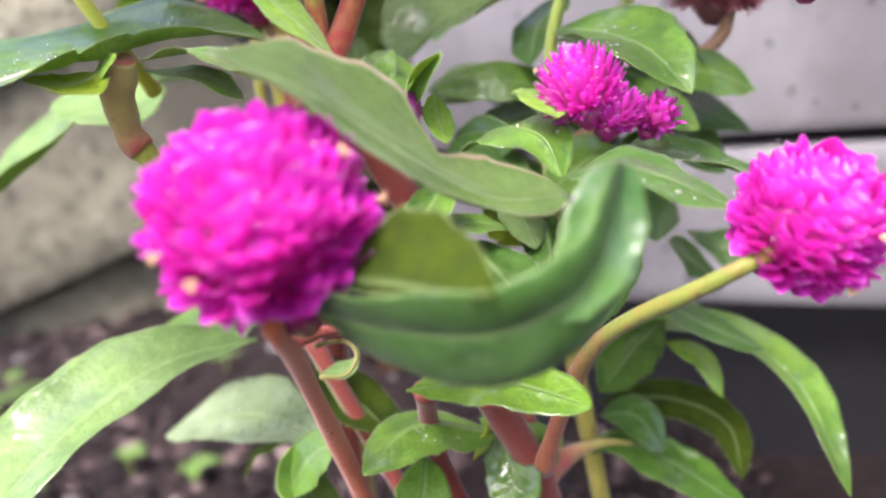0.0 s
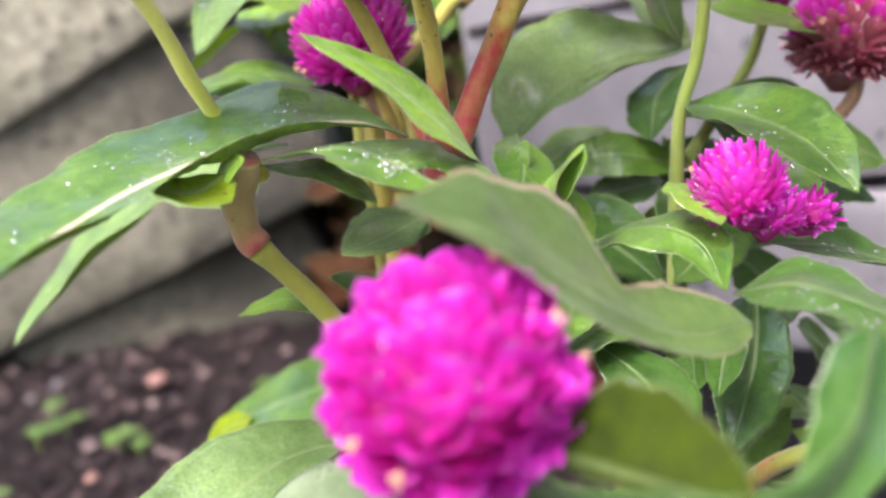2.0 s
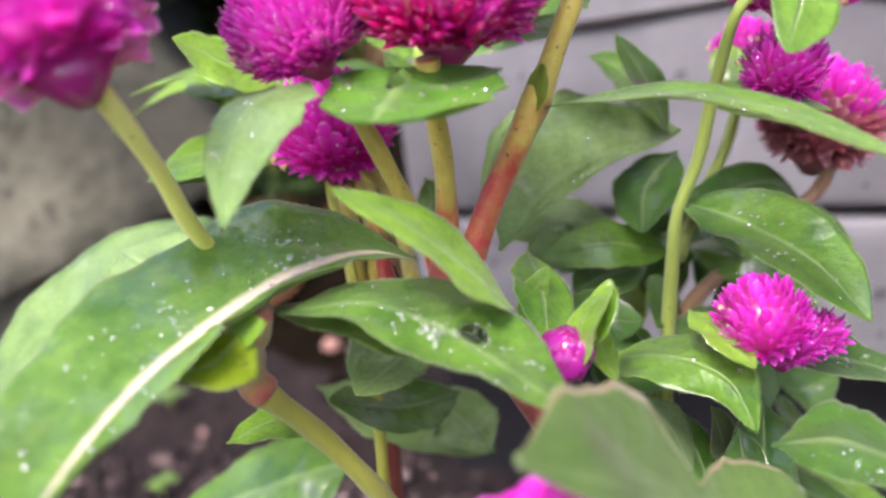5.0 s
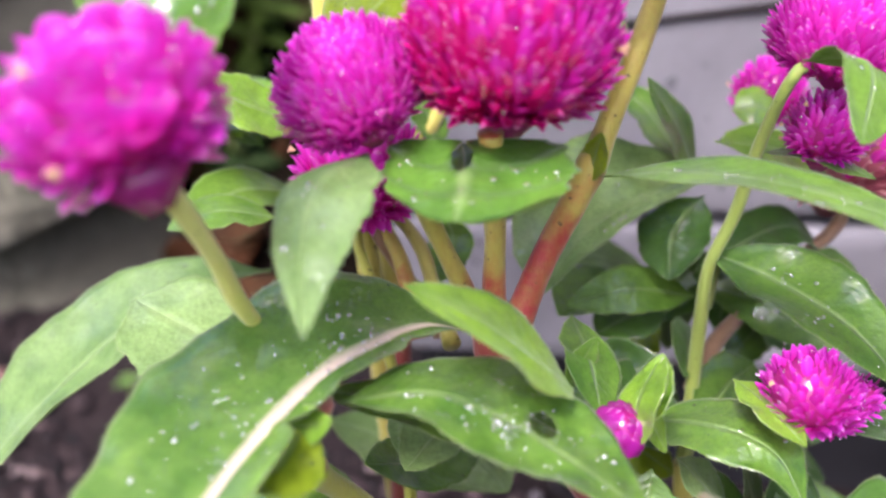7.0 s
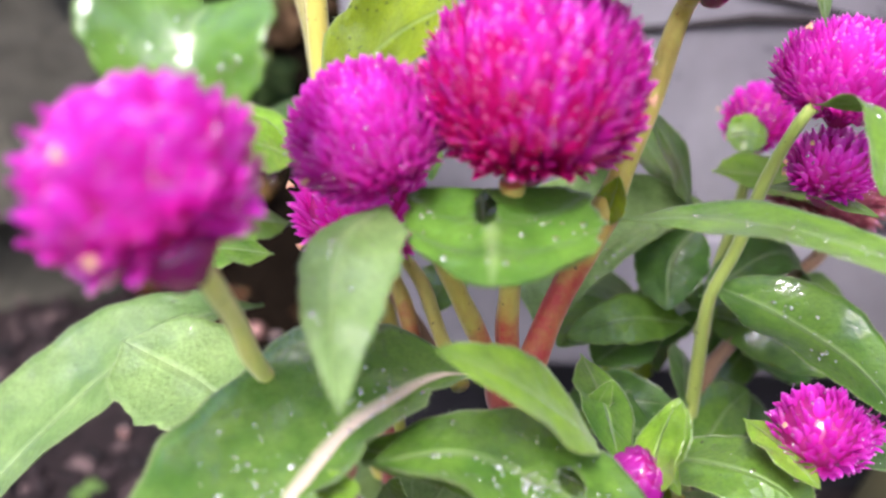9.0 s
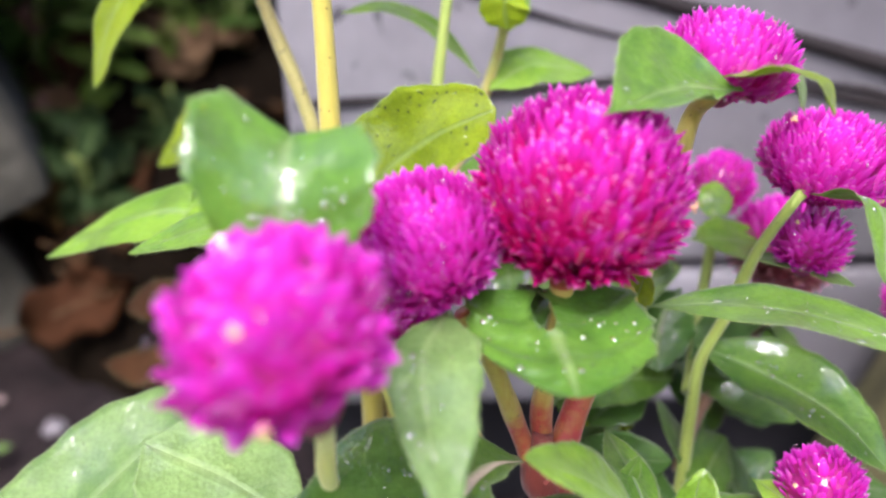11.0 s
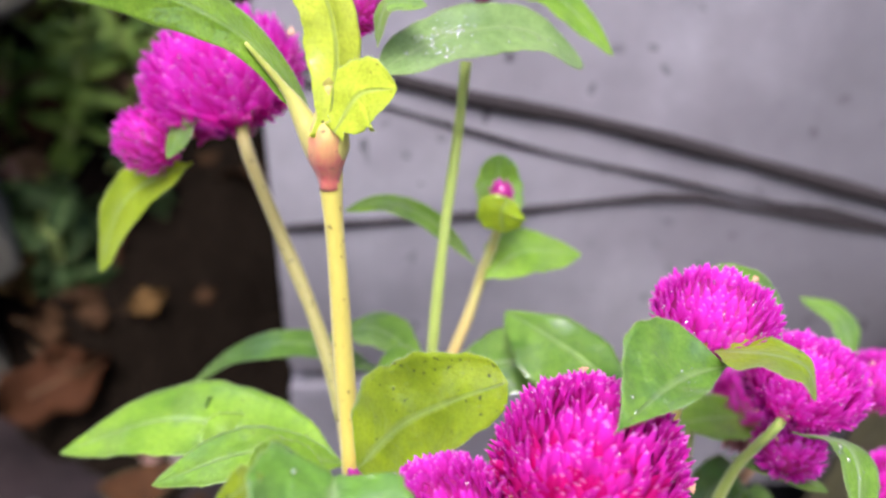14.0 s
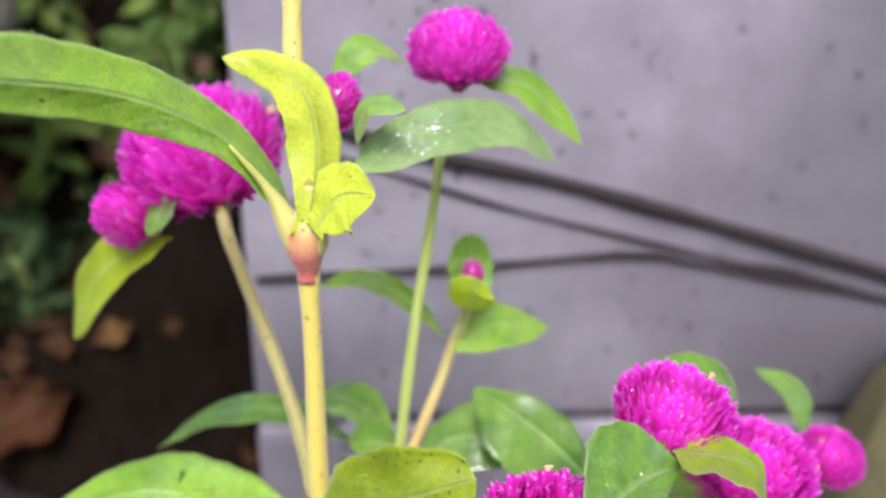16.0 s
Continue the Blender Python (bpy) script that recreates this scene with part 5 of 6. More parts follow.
leaf(front, [(-0.0391, 0.1442, 0.2019), (-0.0462, 0.1363, 0.2016), (-0.0494, 0.1269, 0.1971), (-0.0504, 0.1185, 0.1911)], (-0.0054, -0.0012, -0.0013), (0.0070, -0.0022, -0.0010), 'pale', 0.36, drops=12, blunt=0.45, taper=0.95)
leaf(front, [(-0.0263, 0.1436, 0.2020), (-0.0285, 0.1354, 0.2006), (-0.0306, 0.1288, 0.2000), (-0.0322, 0.1242, 0.1993)], (-0.0106, 0.0012, -0.0006), (0.0140, -0.0016, -0.0012), 'gloss', 0.5, drops=20, blunt=0.24, wave=0.02, sweep=0.28, hole=(0.0, -0.04, 0.4, 0.16))
leaf(front, [(-0.0250, 0.1510, 0.1992), (-0.0259, 0.1462, 0.1982), (-0.0274, 0.1422, 0.1965)], (-0.0026, 0.0025, -0.0006), (0.0025, -0.0025, 0.0006), 'dark', 0.45, turned=1)
leaf(front, [(-0.0082, 0.1468, 0.1925), (-0.0070, 0.1462, 0.1965), (-0.0060, 0.1465, 0.1996)], (-0.0011, 0.0025, -0.0000), (0.0010, -0.0024, 0.0000), 'yellow', 0.45)
leaf(right, [(-0.0061, 0.1461, 0.1932), (0.0031, 0.1390, 0.1950), (0.0121, 0.1310, 0.1950), (0.0209, 0.1230, 0.1925), (0.0301, 0.1133, 0.1873)], (0.0058, 0.0048, -0.0003), (-0.0056, -0.0047, 0.0012), 'mature', 0.5, drops=30)
leaf(front, [(-0.0120, 0.1613, 0.1654), (-0.0006, 0.1674, 0.1740), (0.0119, 0.1718, 0.1771), (0.0277, 0.1767, 0.1780)], (0.0041, 0.0141, 0.0126), (-0.0020, -0.0046, -0.0018), 'pale', 0.48, drops=20)
leaf(front, [(0.0254, 0.1736, 0.1751), (0.0182, 0.1702, 0.1704), (0.0152, 0.1656, 0.1629)], (-0.0030, 0.0070, 0.0015), (0.0027, -0.0069, -0.0013), 'dark', 0.5)
leaf(right, [(0.0207, 0.1624, 0.1695), (0.0270, 0.1501, 0.1683), (0.0324, 0.1382, 0.1650), (0.0364, 0.1294, 0.1584)], (0.0068, 0.0034, 0.0039), (-0.0063, -0.0080, 0.0002), 'mature', 0.5, drops=24)
leaf(right, [(0.0106, 0.1349, 0.1624), (0.0128, 0.1292, 0.1614), (0.0145, 0.1219, 0.1588)], (0.0031, 0.0041, 0.0000), (-0.0030, -0.0041, 0.0001), 'fresh', 0.45)
leaf(front, [(0.0001, 0.1423, 0.1523), (0.0062, 0.1321, 0.1569), (0.0119, 0.1252, 0.1559), (0.0142, 0.1199, 0.1499)], (0.0034, 0.0082, -0.0000), (-0.0034, -0.0047, -0.0013), 'mature', 0.42, drops=6)
leaf(front, [(0.0136, 0.1151, 0.1513), (0.0195, 0.1114, 0.1533), (0.0257, 0.1084, 0.1515), (0.0350, 0.1051, 0.1460)], (0.0041, 0.0084, 0.0002), (-0.0042, -0.0063, -0.0002), 'dark', 0.42, drops=28)
leaf(front, [(0.0263, 0.1384, 0.1496), (0.0384, 0.1391, 0.1467), (0.0545, 0.1391, 0.1391)], (0.0033, 0.0072, 0.0010), (-0.0057, -0.0079, 0.0025), 'dark', 0.5, drops=40)
leaf(front, [(-0.0194, 0.0860, 0.1470), (-0.0093, 0.0779, 0.1465), (0.0020, 0.0733, 0.1469), (0.0114, 0.0768, 0.1504), (0.0160, 0.0820, 0.1599)], (0.0025, -0.0040, 0.0055), (0.0007, 0.0026, -0.0068), 'cup', 0.45, blunt=0.28, turned=1)
leaf(front, [(-0.0153, 0.0832, 0.1510), (-0.0061, 0.0744, 0.1518), (0.0010, 0.0704, 0.1514)], (0.0020, 0.0058, 0.0063), (0.0024, -0.0035, -0.0004), 'olive', 0.45, blunt=0.6)
leaf(front, [(-0.0253, 0.0883, 0.1761), (-0.0161, 0.0901, 0.1706), (-0.0055, 0.0958, 0.1602), (0.0034, 0.1004, 0.1533), (0.0129, 0.1063, 0.1510)], (0.0004, 0.0124, 0.0052), (-0.0007, -0.0060, -0.0002), 'pale', 0.44, wave=0.05, blunt=0.45, worn=1, notch=(0.50, 0.30))
leaf(front, [(0.0068, 0.1457, 0.2247), (-0.0062, 0.1435, 0.2271), (-0.0214, 0.1385, 0.2270)], (0.0059, 0.0091, 0.0063), (-0.0019, -0.0044, -0.0005), 'mature', 0.45, drops=8, blunt=1.6)
leaf(front, [(0.0048, 0.1477, 0.2265), (0.0091, 0.1416, 0.2284), (0.0122, 0.1372, 0.2276), (0.0125, 0.1347, 0.2233)], (0.0052, 0.0045, -0.0012), (-0.0062, -0.0046, 0.0015), 'yellow', 0.45, blunt=0.6)
leaf(back, [(-0.0429, 0.1776, 0.1996), (-0.0377, 0.1713, 0.2111), (-0.0318, 0.1649, 0.2182), (-0.0243, 0.1599, 0.2226)], (0.0002, 0.0065, 0.0084), (0.0046, -0.0140, 0.0066), 'yellow', 0.33, blunt=0.4, specks=1)
leaf(front, [(-0.0565, 0.1476, 0.2272), (-0.0587, 0.1427, 0.2254), (-0.0601, 0.1401, 0.2214), (-0.0612, 0.1380, 0.2144)], (0.0074, -0.0081, -0.0010), (-0.0098, 0.0001, 0.0042), 'gloss', 0.48, drops=26, blunt=0.34, wave=0.03, sweep=(0.08, 0.34))
leaf(back, [(-0.0419, 0.1857, 0.1932), (-0.0542, 0.1995, 0.1953), (-0.0695, 0.2144, 0.1941), (-0.0896, 0.2287, 0.1827)], (0.0024, 0.0105, 0.0028), (-0.0013, -0.0101, -0.0019), 'fresh', 0.48)
leaf(back, [(-0.0418, 0.1858, 0.1935), (-0.0572, 0.1907, 0.1992), (-0.0750, 0.1943, 0.1957)], (0.0014, 0.0070, 0.0004), (-0.0013, -0.0068, -0.0000), 'fresh', 0.5)
leaf(front, [(-0.0557, 0.1830, 0.1690), (-0.0669, 0.1829, 0.1692), (-0.0776, 0.1803, 0.1667), (-0.0947, 0.1771, 0.1561), (-0.1100, 0.1720, 0.1446), (-0.1153, 0.1658, 0.1390)], (0.0017, 0.0129, 0.0091), (0.0077, -0.0071, 0.0047), 'pale', 0.55)
leaf(front, [(-0.0790, 0.1758, 0.1712), (-0.0738, 0.1712, 0.1694), (-0.0674, 0.1657, 0.1669), (-0.0598, 0.1560, 0.1636)], (-0.0080, -0.0074, -0.0014), (0.0086, 0.0050, 0.0029), 'pale', 0.45, blunt=0.5)
leaf(front, [(-0.0428, 0.1414, 0.1225), (-0.0571, 0.1347, 0.1232), (-0.0685, 0.1228, 0.1201), (-0.0776, 0.1091, 0.1141), (-0.0823, 0.0929, 0.1097)], (-0.0088, 0.0060, 0.0046), (0.0034, -0.0046, -0.0016), 'pale', 0.47, blunt=0.6)
leaf(front, [(-0.0439, 0.1700, 0.1224), (-0.0582, 0.1734, 0.1177), (-0.0721, 0.1767, 0.1125), (-0.0799, 0.1774, 0.1088), (-0.0836, 0.1734, 0.1031)], (0.0000, 0.0106, 0.0038), (0.0022, -0.0088, -0.0047), 'mature', 0.33, blunt=0.6)
leaf(front, [(-0.0738, 0.1754, 0.1119), (-0.0810, 0.1754, 0.1091), (-0.0829, 0.1705, 0.1038)], (-0.0028, 0.0024, 0.0010), (0.0027, -0.0023, -0.0010), 'yellow', 0.5)
leaf(front, [(-0.0347, 0.1467, 0.0975), (-0.0556, 0.1615, 0.0975), (-0.0779, 0.1708, 0.0900)], (-0.0027, 0.0116, 0.0039), (0.0016, -0.0086, -0.0015), 'specked', 0.5, drops=6, specks=1)
leaf(front, [(-0.0343, 0.1419, 0.0990), (-0.0382, 0.1346, 0.0960), (-0.0306, 0.1287, 0.0893)], (0.0042, 0.0038, -0.0017), (-0.0039, -0.0038, 0.0017), 'mature', 0.5)
leaf(front, [(0.0002, 0.1273, 0.1045), (-0.0137, 0.1233, 0.1107), (-0.0226, 0.1138, 0.1082)], (-0.0010, 0.0076, -0.0012), (0.0011, -0.0072, -0.0019), 'mature', 0.5, drops=16)
leaf(front, [(-0.0134, 0.1263, 0.1031), (-0.0157, 0.1142, 0.0944)], (-0.0046, 0.0001, 0.0010), (0.0046, -0.0001, -0.0010), 'mature', 0.5)
leaf(front, [(-0.0034, 0.1308, 0.1064), (0.0009, 0.1247, 0.0992), (-0.0001, 0.1145, 0.0898)], (0.0046, 0.0004, 0.0005), (-0.0046, -0.0004, -0.0005), 'mature', 0.5)
leaf(right, [(0.0357, 0.1560, 0.1048), (0.0425, 0.1526, 0.1013), (0.0447, 0.1484, 0.0945)], (0.0022, 0.0020, 0.0006), (-0.0022, -0.0020, -0.0006), 'fresh', 0.5)
leaf(front, [(0.0279, 0.1533, 0.1107), (0.0517, 0.1649, 0.1006), (0.0610, 0.1495, 0.0934), (0.0616, 0.1302, 0.0813)], (0.0064, 0.0008, 0.0000), (-0.0017, -0.0064, 0.0005), 'mature', 0.52, drops=12)
stem(front, [(0.0054, 0.1378, 0.0866), (0.0120, 0.1464, 0.0864), (0.0199, 0.1526, 0.0851), (0.0271, 0.1535, 0.0836)], 0.0030, 0.0003, 'collar')
leaf(front, [(0.0175, 0.1523, 0.0846), (0.0261, 0.1544, 0.0832), (0.0364, 0.1493, 0.0787), (0.0471, 0.1376, 0.0732)], (0.0024, 0.0052, 0.0016), (-0.0052, -0.0056, 0.0002), 'gloss', 0.5, drops=16, base=0.3)
leaf(front, [(0.0360, 0.1550, 0.1101), (0.0291, 0.1542, 0.1051), (0.0210, 0.1516, 0.0973)], (0.0045, 0.0010, -0.0054), (-0.0045, -0.0010, 0.0054), 'mature', 0.5)
leaf(front, [(-0.0125, 0.1050, 0.1262), (-0.0011, 0.1050, 0.1262), (0.0063, 0.1029, 0.1246), (0.0125, 0.0990, 0.1232)], (0.0010, 0.0046, 0.0022), (-0.0010, -0.0042, -0.0018), 'fresh', 0.6, blunt=0.6)
leaf(front, [(-0.0267, 0.1478, 0.1593), (-0.0340, 0.1413, 0.1581), (-0.0398, 0.1341, 0.1582)], (-0.0018, 0.0049, 0.0018), (0.0017, -0.0048, -0.0016), 'pale', 0.5)
leaf(front, [(-0.0216, 0.1626, 0.1382), (-0.0340, 0.1540, 0.1427), (-0.0449, 0.1457, 0.1512)], (0.0004, 0.0069, 0.0018), (-0.0003, -0.0068, -0.0014), 'mature', 0.5)
leaf(front, [(-0.0141, 0.1391, 0.1630), (-0.0116, 0.1394, 0.1670), (-0.0093, 0.1396, 0.1710)], (-0.0017, 0.0004, 0.0010), (0.0017, -0.0004, -0.0010), 'mature', 0.5)
leaf(front, [(-0.0075, 0.1291, 0.1621), (-0.0049, 0.1304, 0.1663), (-0.0016, 0.1337, 0.1702)], (-0.0014, 0.0032, 0.0000), (0.0013, -0.0032, 0.0000), 'fresh', 0.45)
leaf(front, [(-0.0103, 0.1476, 0.1707), (-0.0103, 0.1391, 0.1672), (-0.0119, 0.1309, 0.1635)], (0.0050, 0.0029, -0.0015), (-0.0047, -0.0029, 0.0016), 'mature', 0.5)
leaf(front, [(-0.0091, 0.1265, 0.1601), (-0.0072, 0.1292, 0.1664), (-0.0015, 0.1342, 0.1696)], (-0.0013, 0.0040, -0.0014), (0.0011, -0.0040, 0.0015), 'fresh', 0.45)
leaf(front, [(-0.0520, 0.1265, 0.1746), (-0.0558, 0.1207, 0.1736), (-0.0606, 0.1179, 0.1757)], (-0.0020, 0.0056, 0.0017), (0.0020, -0.0055, -0.0015), 'yellow', 0.5, specks=1)
leaf(front, [(-0.0497, 0.1347, 0.1737), (-0.0393, 0.1307, 0.1720), (-0.0320, 0.1256, 0.1676)], (-0.0004, 0.0044, 0.0009), (0.0005, -0.0044, -0.0008), 'mature', 0.5)
leaf(front, [(-0.0544, 0.1274, 0.1742), (-0.0509, 0.1247, 0.1757), (-0.0487, 0.1238, 0.1766)], (-0.0011, 0.0026, 0.0013), (0.0011, -0.0026, -0.0012), 'fresh', 0.5)
leaf(front, [(-0.0483, 0.1945, 0.1792), (-0.0588, 0.1880, 0.1838), (-0.0693, 0.1772, 0.1820)], (-0.0011, 0.0063, 0.0029), (0.0011, -0.0062, -0.0027), 'mature', 0.5)
leaf(front, [(-0.0462, 0.1827, 0.1959), (-0.0546, 0.1802, 0.2013), (-0.0617, 0.1774, 0.2067)], (0.0022, 0.0063, 0.0023), (-0.0021, -0.0062, -0.0021), 'fresh', 0.5)
leaf(front, [(-0.0528, 0.1773, 0.1816), (-0.0618, 0.1761, 0.1849), (-0.0704, 0.1727, 0.1840)], (-0.0004, 0.0061, 0.0008), (0.0004, -0.0060, -0.0006), 'mature', 0.5)

# leaves of the right plant
leaf(right, [(0.0805, 0.1733, 0.1843), (0.0836, 0.1808, 0.1919), (0.0790, 0.1900, 0.1952)], (0.0047, 0.0012, -0.0001), (-0.0047, -0.0012, 0.0001), 'mature', 0.5)
leaf(right, [(0.0340, 0.1584, 0.2136), (0.0328, 0.1622, 0.2216), (0.0215, 0.1693, 0.2263)], (0.0052, 0.0024, 0.0002), (-0.0051, -0.0024, -0.0001), 'mature', 0.5)
leaf(right, [(0.0229, 0.1446, 0.2067), (0.0266, 0.1359, 0.2075), (0.0202, 0.1274, 0.2000)], (0.0064, 0.0024, -0.0013), (-0.0062, -0.0024, 0.0014), 'mature', 0.5, drops=8)
leaf(right, [(0.0273, 0.1595, 0.1880), (0.0327, 0.1536, 0.1887), (0.0380, 0.1450, 0.1866)], (0.0037, 0.0029, -0.0005), (-0.0037, -0.0028, 0.0006), 'mature', 0.5)
leaf(right, [(0.0362, 0.1840, 0.1874), (0.0403, 0.1830, 0.1880), (0.0444, 0.1822, 0.1868)], (0.0008, 0.0020, 0.0034), (-0.0008, -0.0020, -0.0034), 'fresh', 0.5, blunt=0.5)
leaf(right, [(0.0278, 0.1748, 0.1850), (0.0387, 0.1757, 0.1824), (0.0573, 0.1760, 0.1761)], (0.0030, 0.0057, 0.0016), (-0.0029, -0.0057, -0.0015), 'fresh', 0.5)
leaf(right, [(0.0243, 0.1748, 0.1783), (0.0210, 0.1760, 0.1878), (0.0162, 0.1795, 0.1973)], (0.0045, 0.0053, 0.0006), (-0.0043, -0.0053, -0.0005), 'mature', 0.5)
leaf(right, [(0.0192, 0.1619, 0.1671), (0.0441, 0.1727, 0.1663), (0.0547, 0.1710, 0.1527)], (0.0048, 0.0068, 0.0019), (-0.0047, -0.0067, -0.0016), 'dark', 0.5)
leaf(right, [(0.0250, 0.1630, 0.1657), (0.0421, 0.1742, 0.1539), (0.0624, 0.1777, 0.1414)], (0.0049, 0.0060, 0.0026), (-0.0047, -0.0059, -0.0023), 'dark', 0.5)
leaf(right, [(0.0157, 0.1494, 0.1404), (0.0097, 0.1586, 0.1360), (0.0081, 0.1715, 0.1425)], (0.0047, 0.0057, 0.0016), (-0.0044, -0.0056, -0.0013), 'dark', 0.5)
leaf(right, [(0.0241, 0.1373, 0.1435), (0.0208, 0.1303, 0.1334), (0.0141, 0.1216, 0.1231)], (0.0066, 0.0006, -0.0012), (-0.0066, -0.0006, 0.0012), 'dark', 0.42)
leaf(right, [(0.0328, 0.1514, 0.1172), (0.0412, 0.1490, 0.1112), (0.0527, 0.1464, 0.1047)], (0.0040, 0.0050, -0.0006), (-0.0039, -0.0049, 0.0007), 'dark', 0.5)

# leaves of the tall plant
leaf(back, [(-0.0527, 0.2410, 0.2363), (-0.0660, 0.2506, 0.2273), (-0.0743, 0.2551, 0.2090)], (-0.0021, 0.0066, 0.0009), (0.0020, -0.0065, -0.0008), 'yellow', 0.55)
leaf(back, [(-0.0601, 0.2508, 0.1757), (-0.0473, 0.2445, 0.1856), (-0.0331, 0.2352, 0.1890), (-0.0204, 0.2204, 0.1855)], (0.0011, 0.0048, 0.0007), (-0.0011, -0.0048, -0.0006), 'mature', 0.5)
leaf(back, [(-0.0300, 0.2269, 0.1953), (-0.0218, 0.2195, 0.1987), (-0.0155, 0.2090, 0.1946)], (0.0035, 0.0051, 0.0011), (-0.0034, -0.0050, -0.0009), 'mature', 0.5)
leaf(back, [(0.0067, 0.1650, 0.2042), (0.0043, 0.1826, 0.2066), (-0.0008, 0.1988, 0.2084)], (0.0047, 0.0067, 0.0024), (-0.0094, -0.0043, -0.0038), 'mature', 0.5)
leaf(back, [(-0.0141, 0.2008, 0.1924), (-0.0048, 0.1955, 0.1986), (0.0097, 0.1856, 0.1989)], (0.0028, 0.0068, 0.0036), (-0.0027, -0.0066, -0.0032), 'mature', 0.5)
leaf(back, [(-0.0153, 0.2023, 0.1940), (-0.0208, 0.2032, 0.1973), (-0.0283, 0.2034, 0.1996)], (0.0032, 0.0054, 0.0014), (-0.0031, -0.0053, -0.0012), 'mature', 0.5)
leaf(back, [(0.0006, 0.2103, 0.2101), (0.0112, 0.2117, 0.2138), (0.0254, 0.2090, 0.2109)], (0.0023, 0.0066, 0.0027), (-0.0023, -0.0064, -0.0025), 'fresh', 0.45)
leaf(back, [(0.0005, 0.2138, 0.2120), (-0.0071, 0.2192, 0.2215), (-0.0163, 0.2241, 0.2263), (-0.0254, 0.2260, 0.2256)], (0.0028, 0.0037, 0.0003), (-0.0027, -0.0037, -0.0002), 'fresh', 0.5)
leaf(back, [(-0.0288, 0.1995, 0.2611), (-0.0130, 0.2035, 0.2652), (0.0040, 0.2045, 0.2650), (0.0172, 0.2020, 0.2569)], (0.0023, 0.0038, 0.0040), (-0.0016, -0.0057, -0.0034), 'pale', 0.5, drops=70, blunt=0.5)
leaf(back, [(0.0064, 0.2186, 0.2701), (0.0184, 0.2151, 0.2684), (0.0290, 0.2081, 0.2565)], (0.0043, 0.0037, 0.0017), (-0.0042, -0.0037, -0.0016), 'fresh', 0.5)
leaf(back, [(-0.0069, 0.2199, 0.2737), (-0.0151, 0.2206, 0.2781), (-0.0245, 0.2157, 0.2735)], (0.0017, 0.0052, 0.0019), (-0.0017, -0.0051, -0.0018), 'fresh', 0.5)
leaf(back, [(-0.0396, 0.1968, 0.2512), (-0.0414, 0.2008, 0.2589), (-0.0485, 0.2015, 0.2691), (-0.0639, 0.1977, 0.2789), (-0.0829, 0.1867, 0.2856), (-0.0944, 0.1746, 0.2889)], (-0.0027, 0.0040, 0.0063), (-0.0062, -0.0037, -0.0021), 'fresh', 0.56, blunt=0.55, base=0.42)
leaf(back, [(-0.0387, 0.1937, 0.2534), (-0.0350, 0.1975, 0.2666), (-0.0360, 0.2009, 0.2763), (-0.0408, 0.2044, 0.2801), (-0.0471, 0.2073, 0.2812)], (0.0050, 0.0026, 0.0003), (-0.0049, 0.0014, -0.0002), 'lime', 0.5, blunt=0.6, base=0.62)
leaf(back, [(-0.0380, 0.1927, 0.2547), (-0.0340, 0.1912, 0.2607), (-0.0298, 0.1859, 0.2624)], (-0.0012, 0.0048, 0.0034), (0.0008, -0.0062, -0.0030), 'lime', 0.45, blunt=0.7, base=0.4)
leaf(back, [(-0.0269, 0.2001, 0.2657), (-0.0241, 0.2019, 0.2719), (-0.0192, 0.1967, 0.2722)], (0.0006, 0.0036, 0.0002), (-0.0006, -0.0036, -0.0002), 'fresh', 0.5)
leaf(back, [(0.0047, 0.2093, 0.2220), (0.0061, 0.2142, 0.2279), (0.0073, 0.2166, 0.2359)], (0.0050, -0.0016, -0.0001), (-0.0049, 0.0016, 0.0001), 'fresh', 0.5, blunt=0.45)
leaf(back, [(0.0019, 0.2051, 0.2232), (0.0009, 0.2045, 0.2281), (0.0023, 0.2043, 0.2314)], (-0.0038, 0.0035, 0.0001), (0.0037, -0.0034, -0.0001), 'fresh', 0.55, blunt=0.45)
leaf(back, [(-0.0519, 0.2403, 0.2481), (-0.0539, 0.2375, 0.2457), (-0.0582, 0.2344, 0.2402)], (-0.0015, 0.0044, -0.0004), (0.0014, -0.0044, 0.0004), 'mature', 0.5)
leaf(back, [(-0.0543, 0.2103, 0.1845), (-0.0581, 0.2113, 0.1896), (-0.0613, 0.2125, 0.1979)], (0.0029, 0.0032, 0.0008), (-0.0028, -0.0032, -0.0007), 'mature', 0.5)

# foliage between the stems and the wall, mostly in the green darkened for shade
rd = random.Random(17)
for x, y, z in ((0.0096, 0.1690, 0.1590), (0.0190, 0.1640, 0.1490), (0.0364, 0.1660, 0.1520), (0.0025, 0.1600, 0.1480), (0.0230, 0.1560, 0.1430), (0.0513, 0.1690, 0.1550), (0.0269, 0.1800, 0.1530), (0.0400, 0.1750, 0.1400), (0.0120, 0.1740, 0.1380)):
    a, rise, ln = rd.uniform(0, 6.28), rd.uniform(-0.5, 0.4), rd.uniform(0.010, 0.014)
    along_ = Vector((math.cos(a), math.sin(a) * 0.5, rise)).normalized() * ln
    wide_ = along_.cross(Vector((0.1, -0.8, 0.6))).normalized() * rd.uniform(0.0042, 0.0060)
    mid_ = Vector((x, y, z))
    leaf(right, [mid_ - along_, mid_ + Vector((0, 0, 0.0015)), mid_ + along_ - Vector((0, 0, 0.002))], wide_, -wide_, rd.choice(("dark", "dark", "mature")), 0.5)

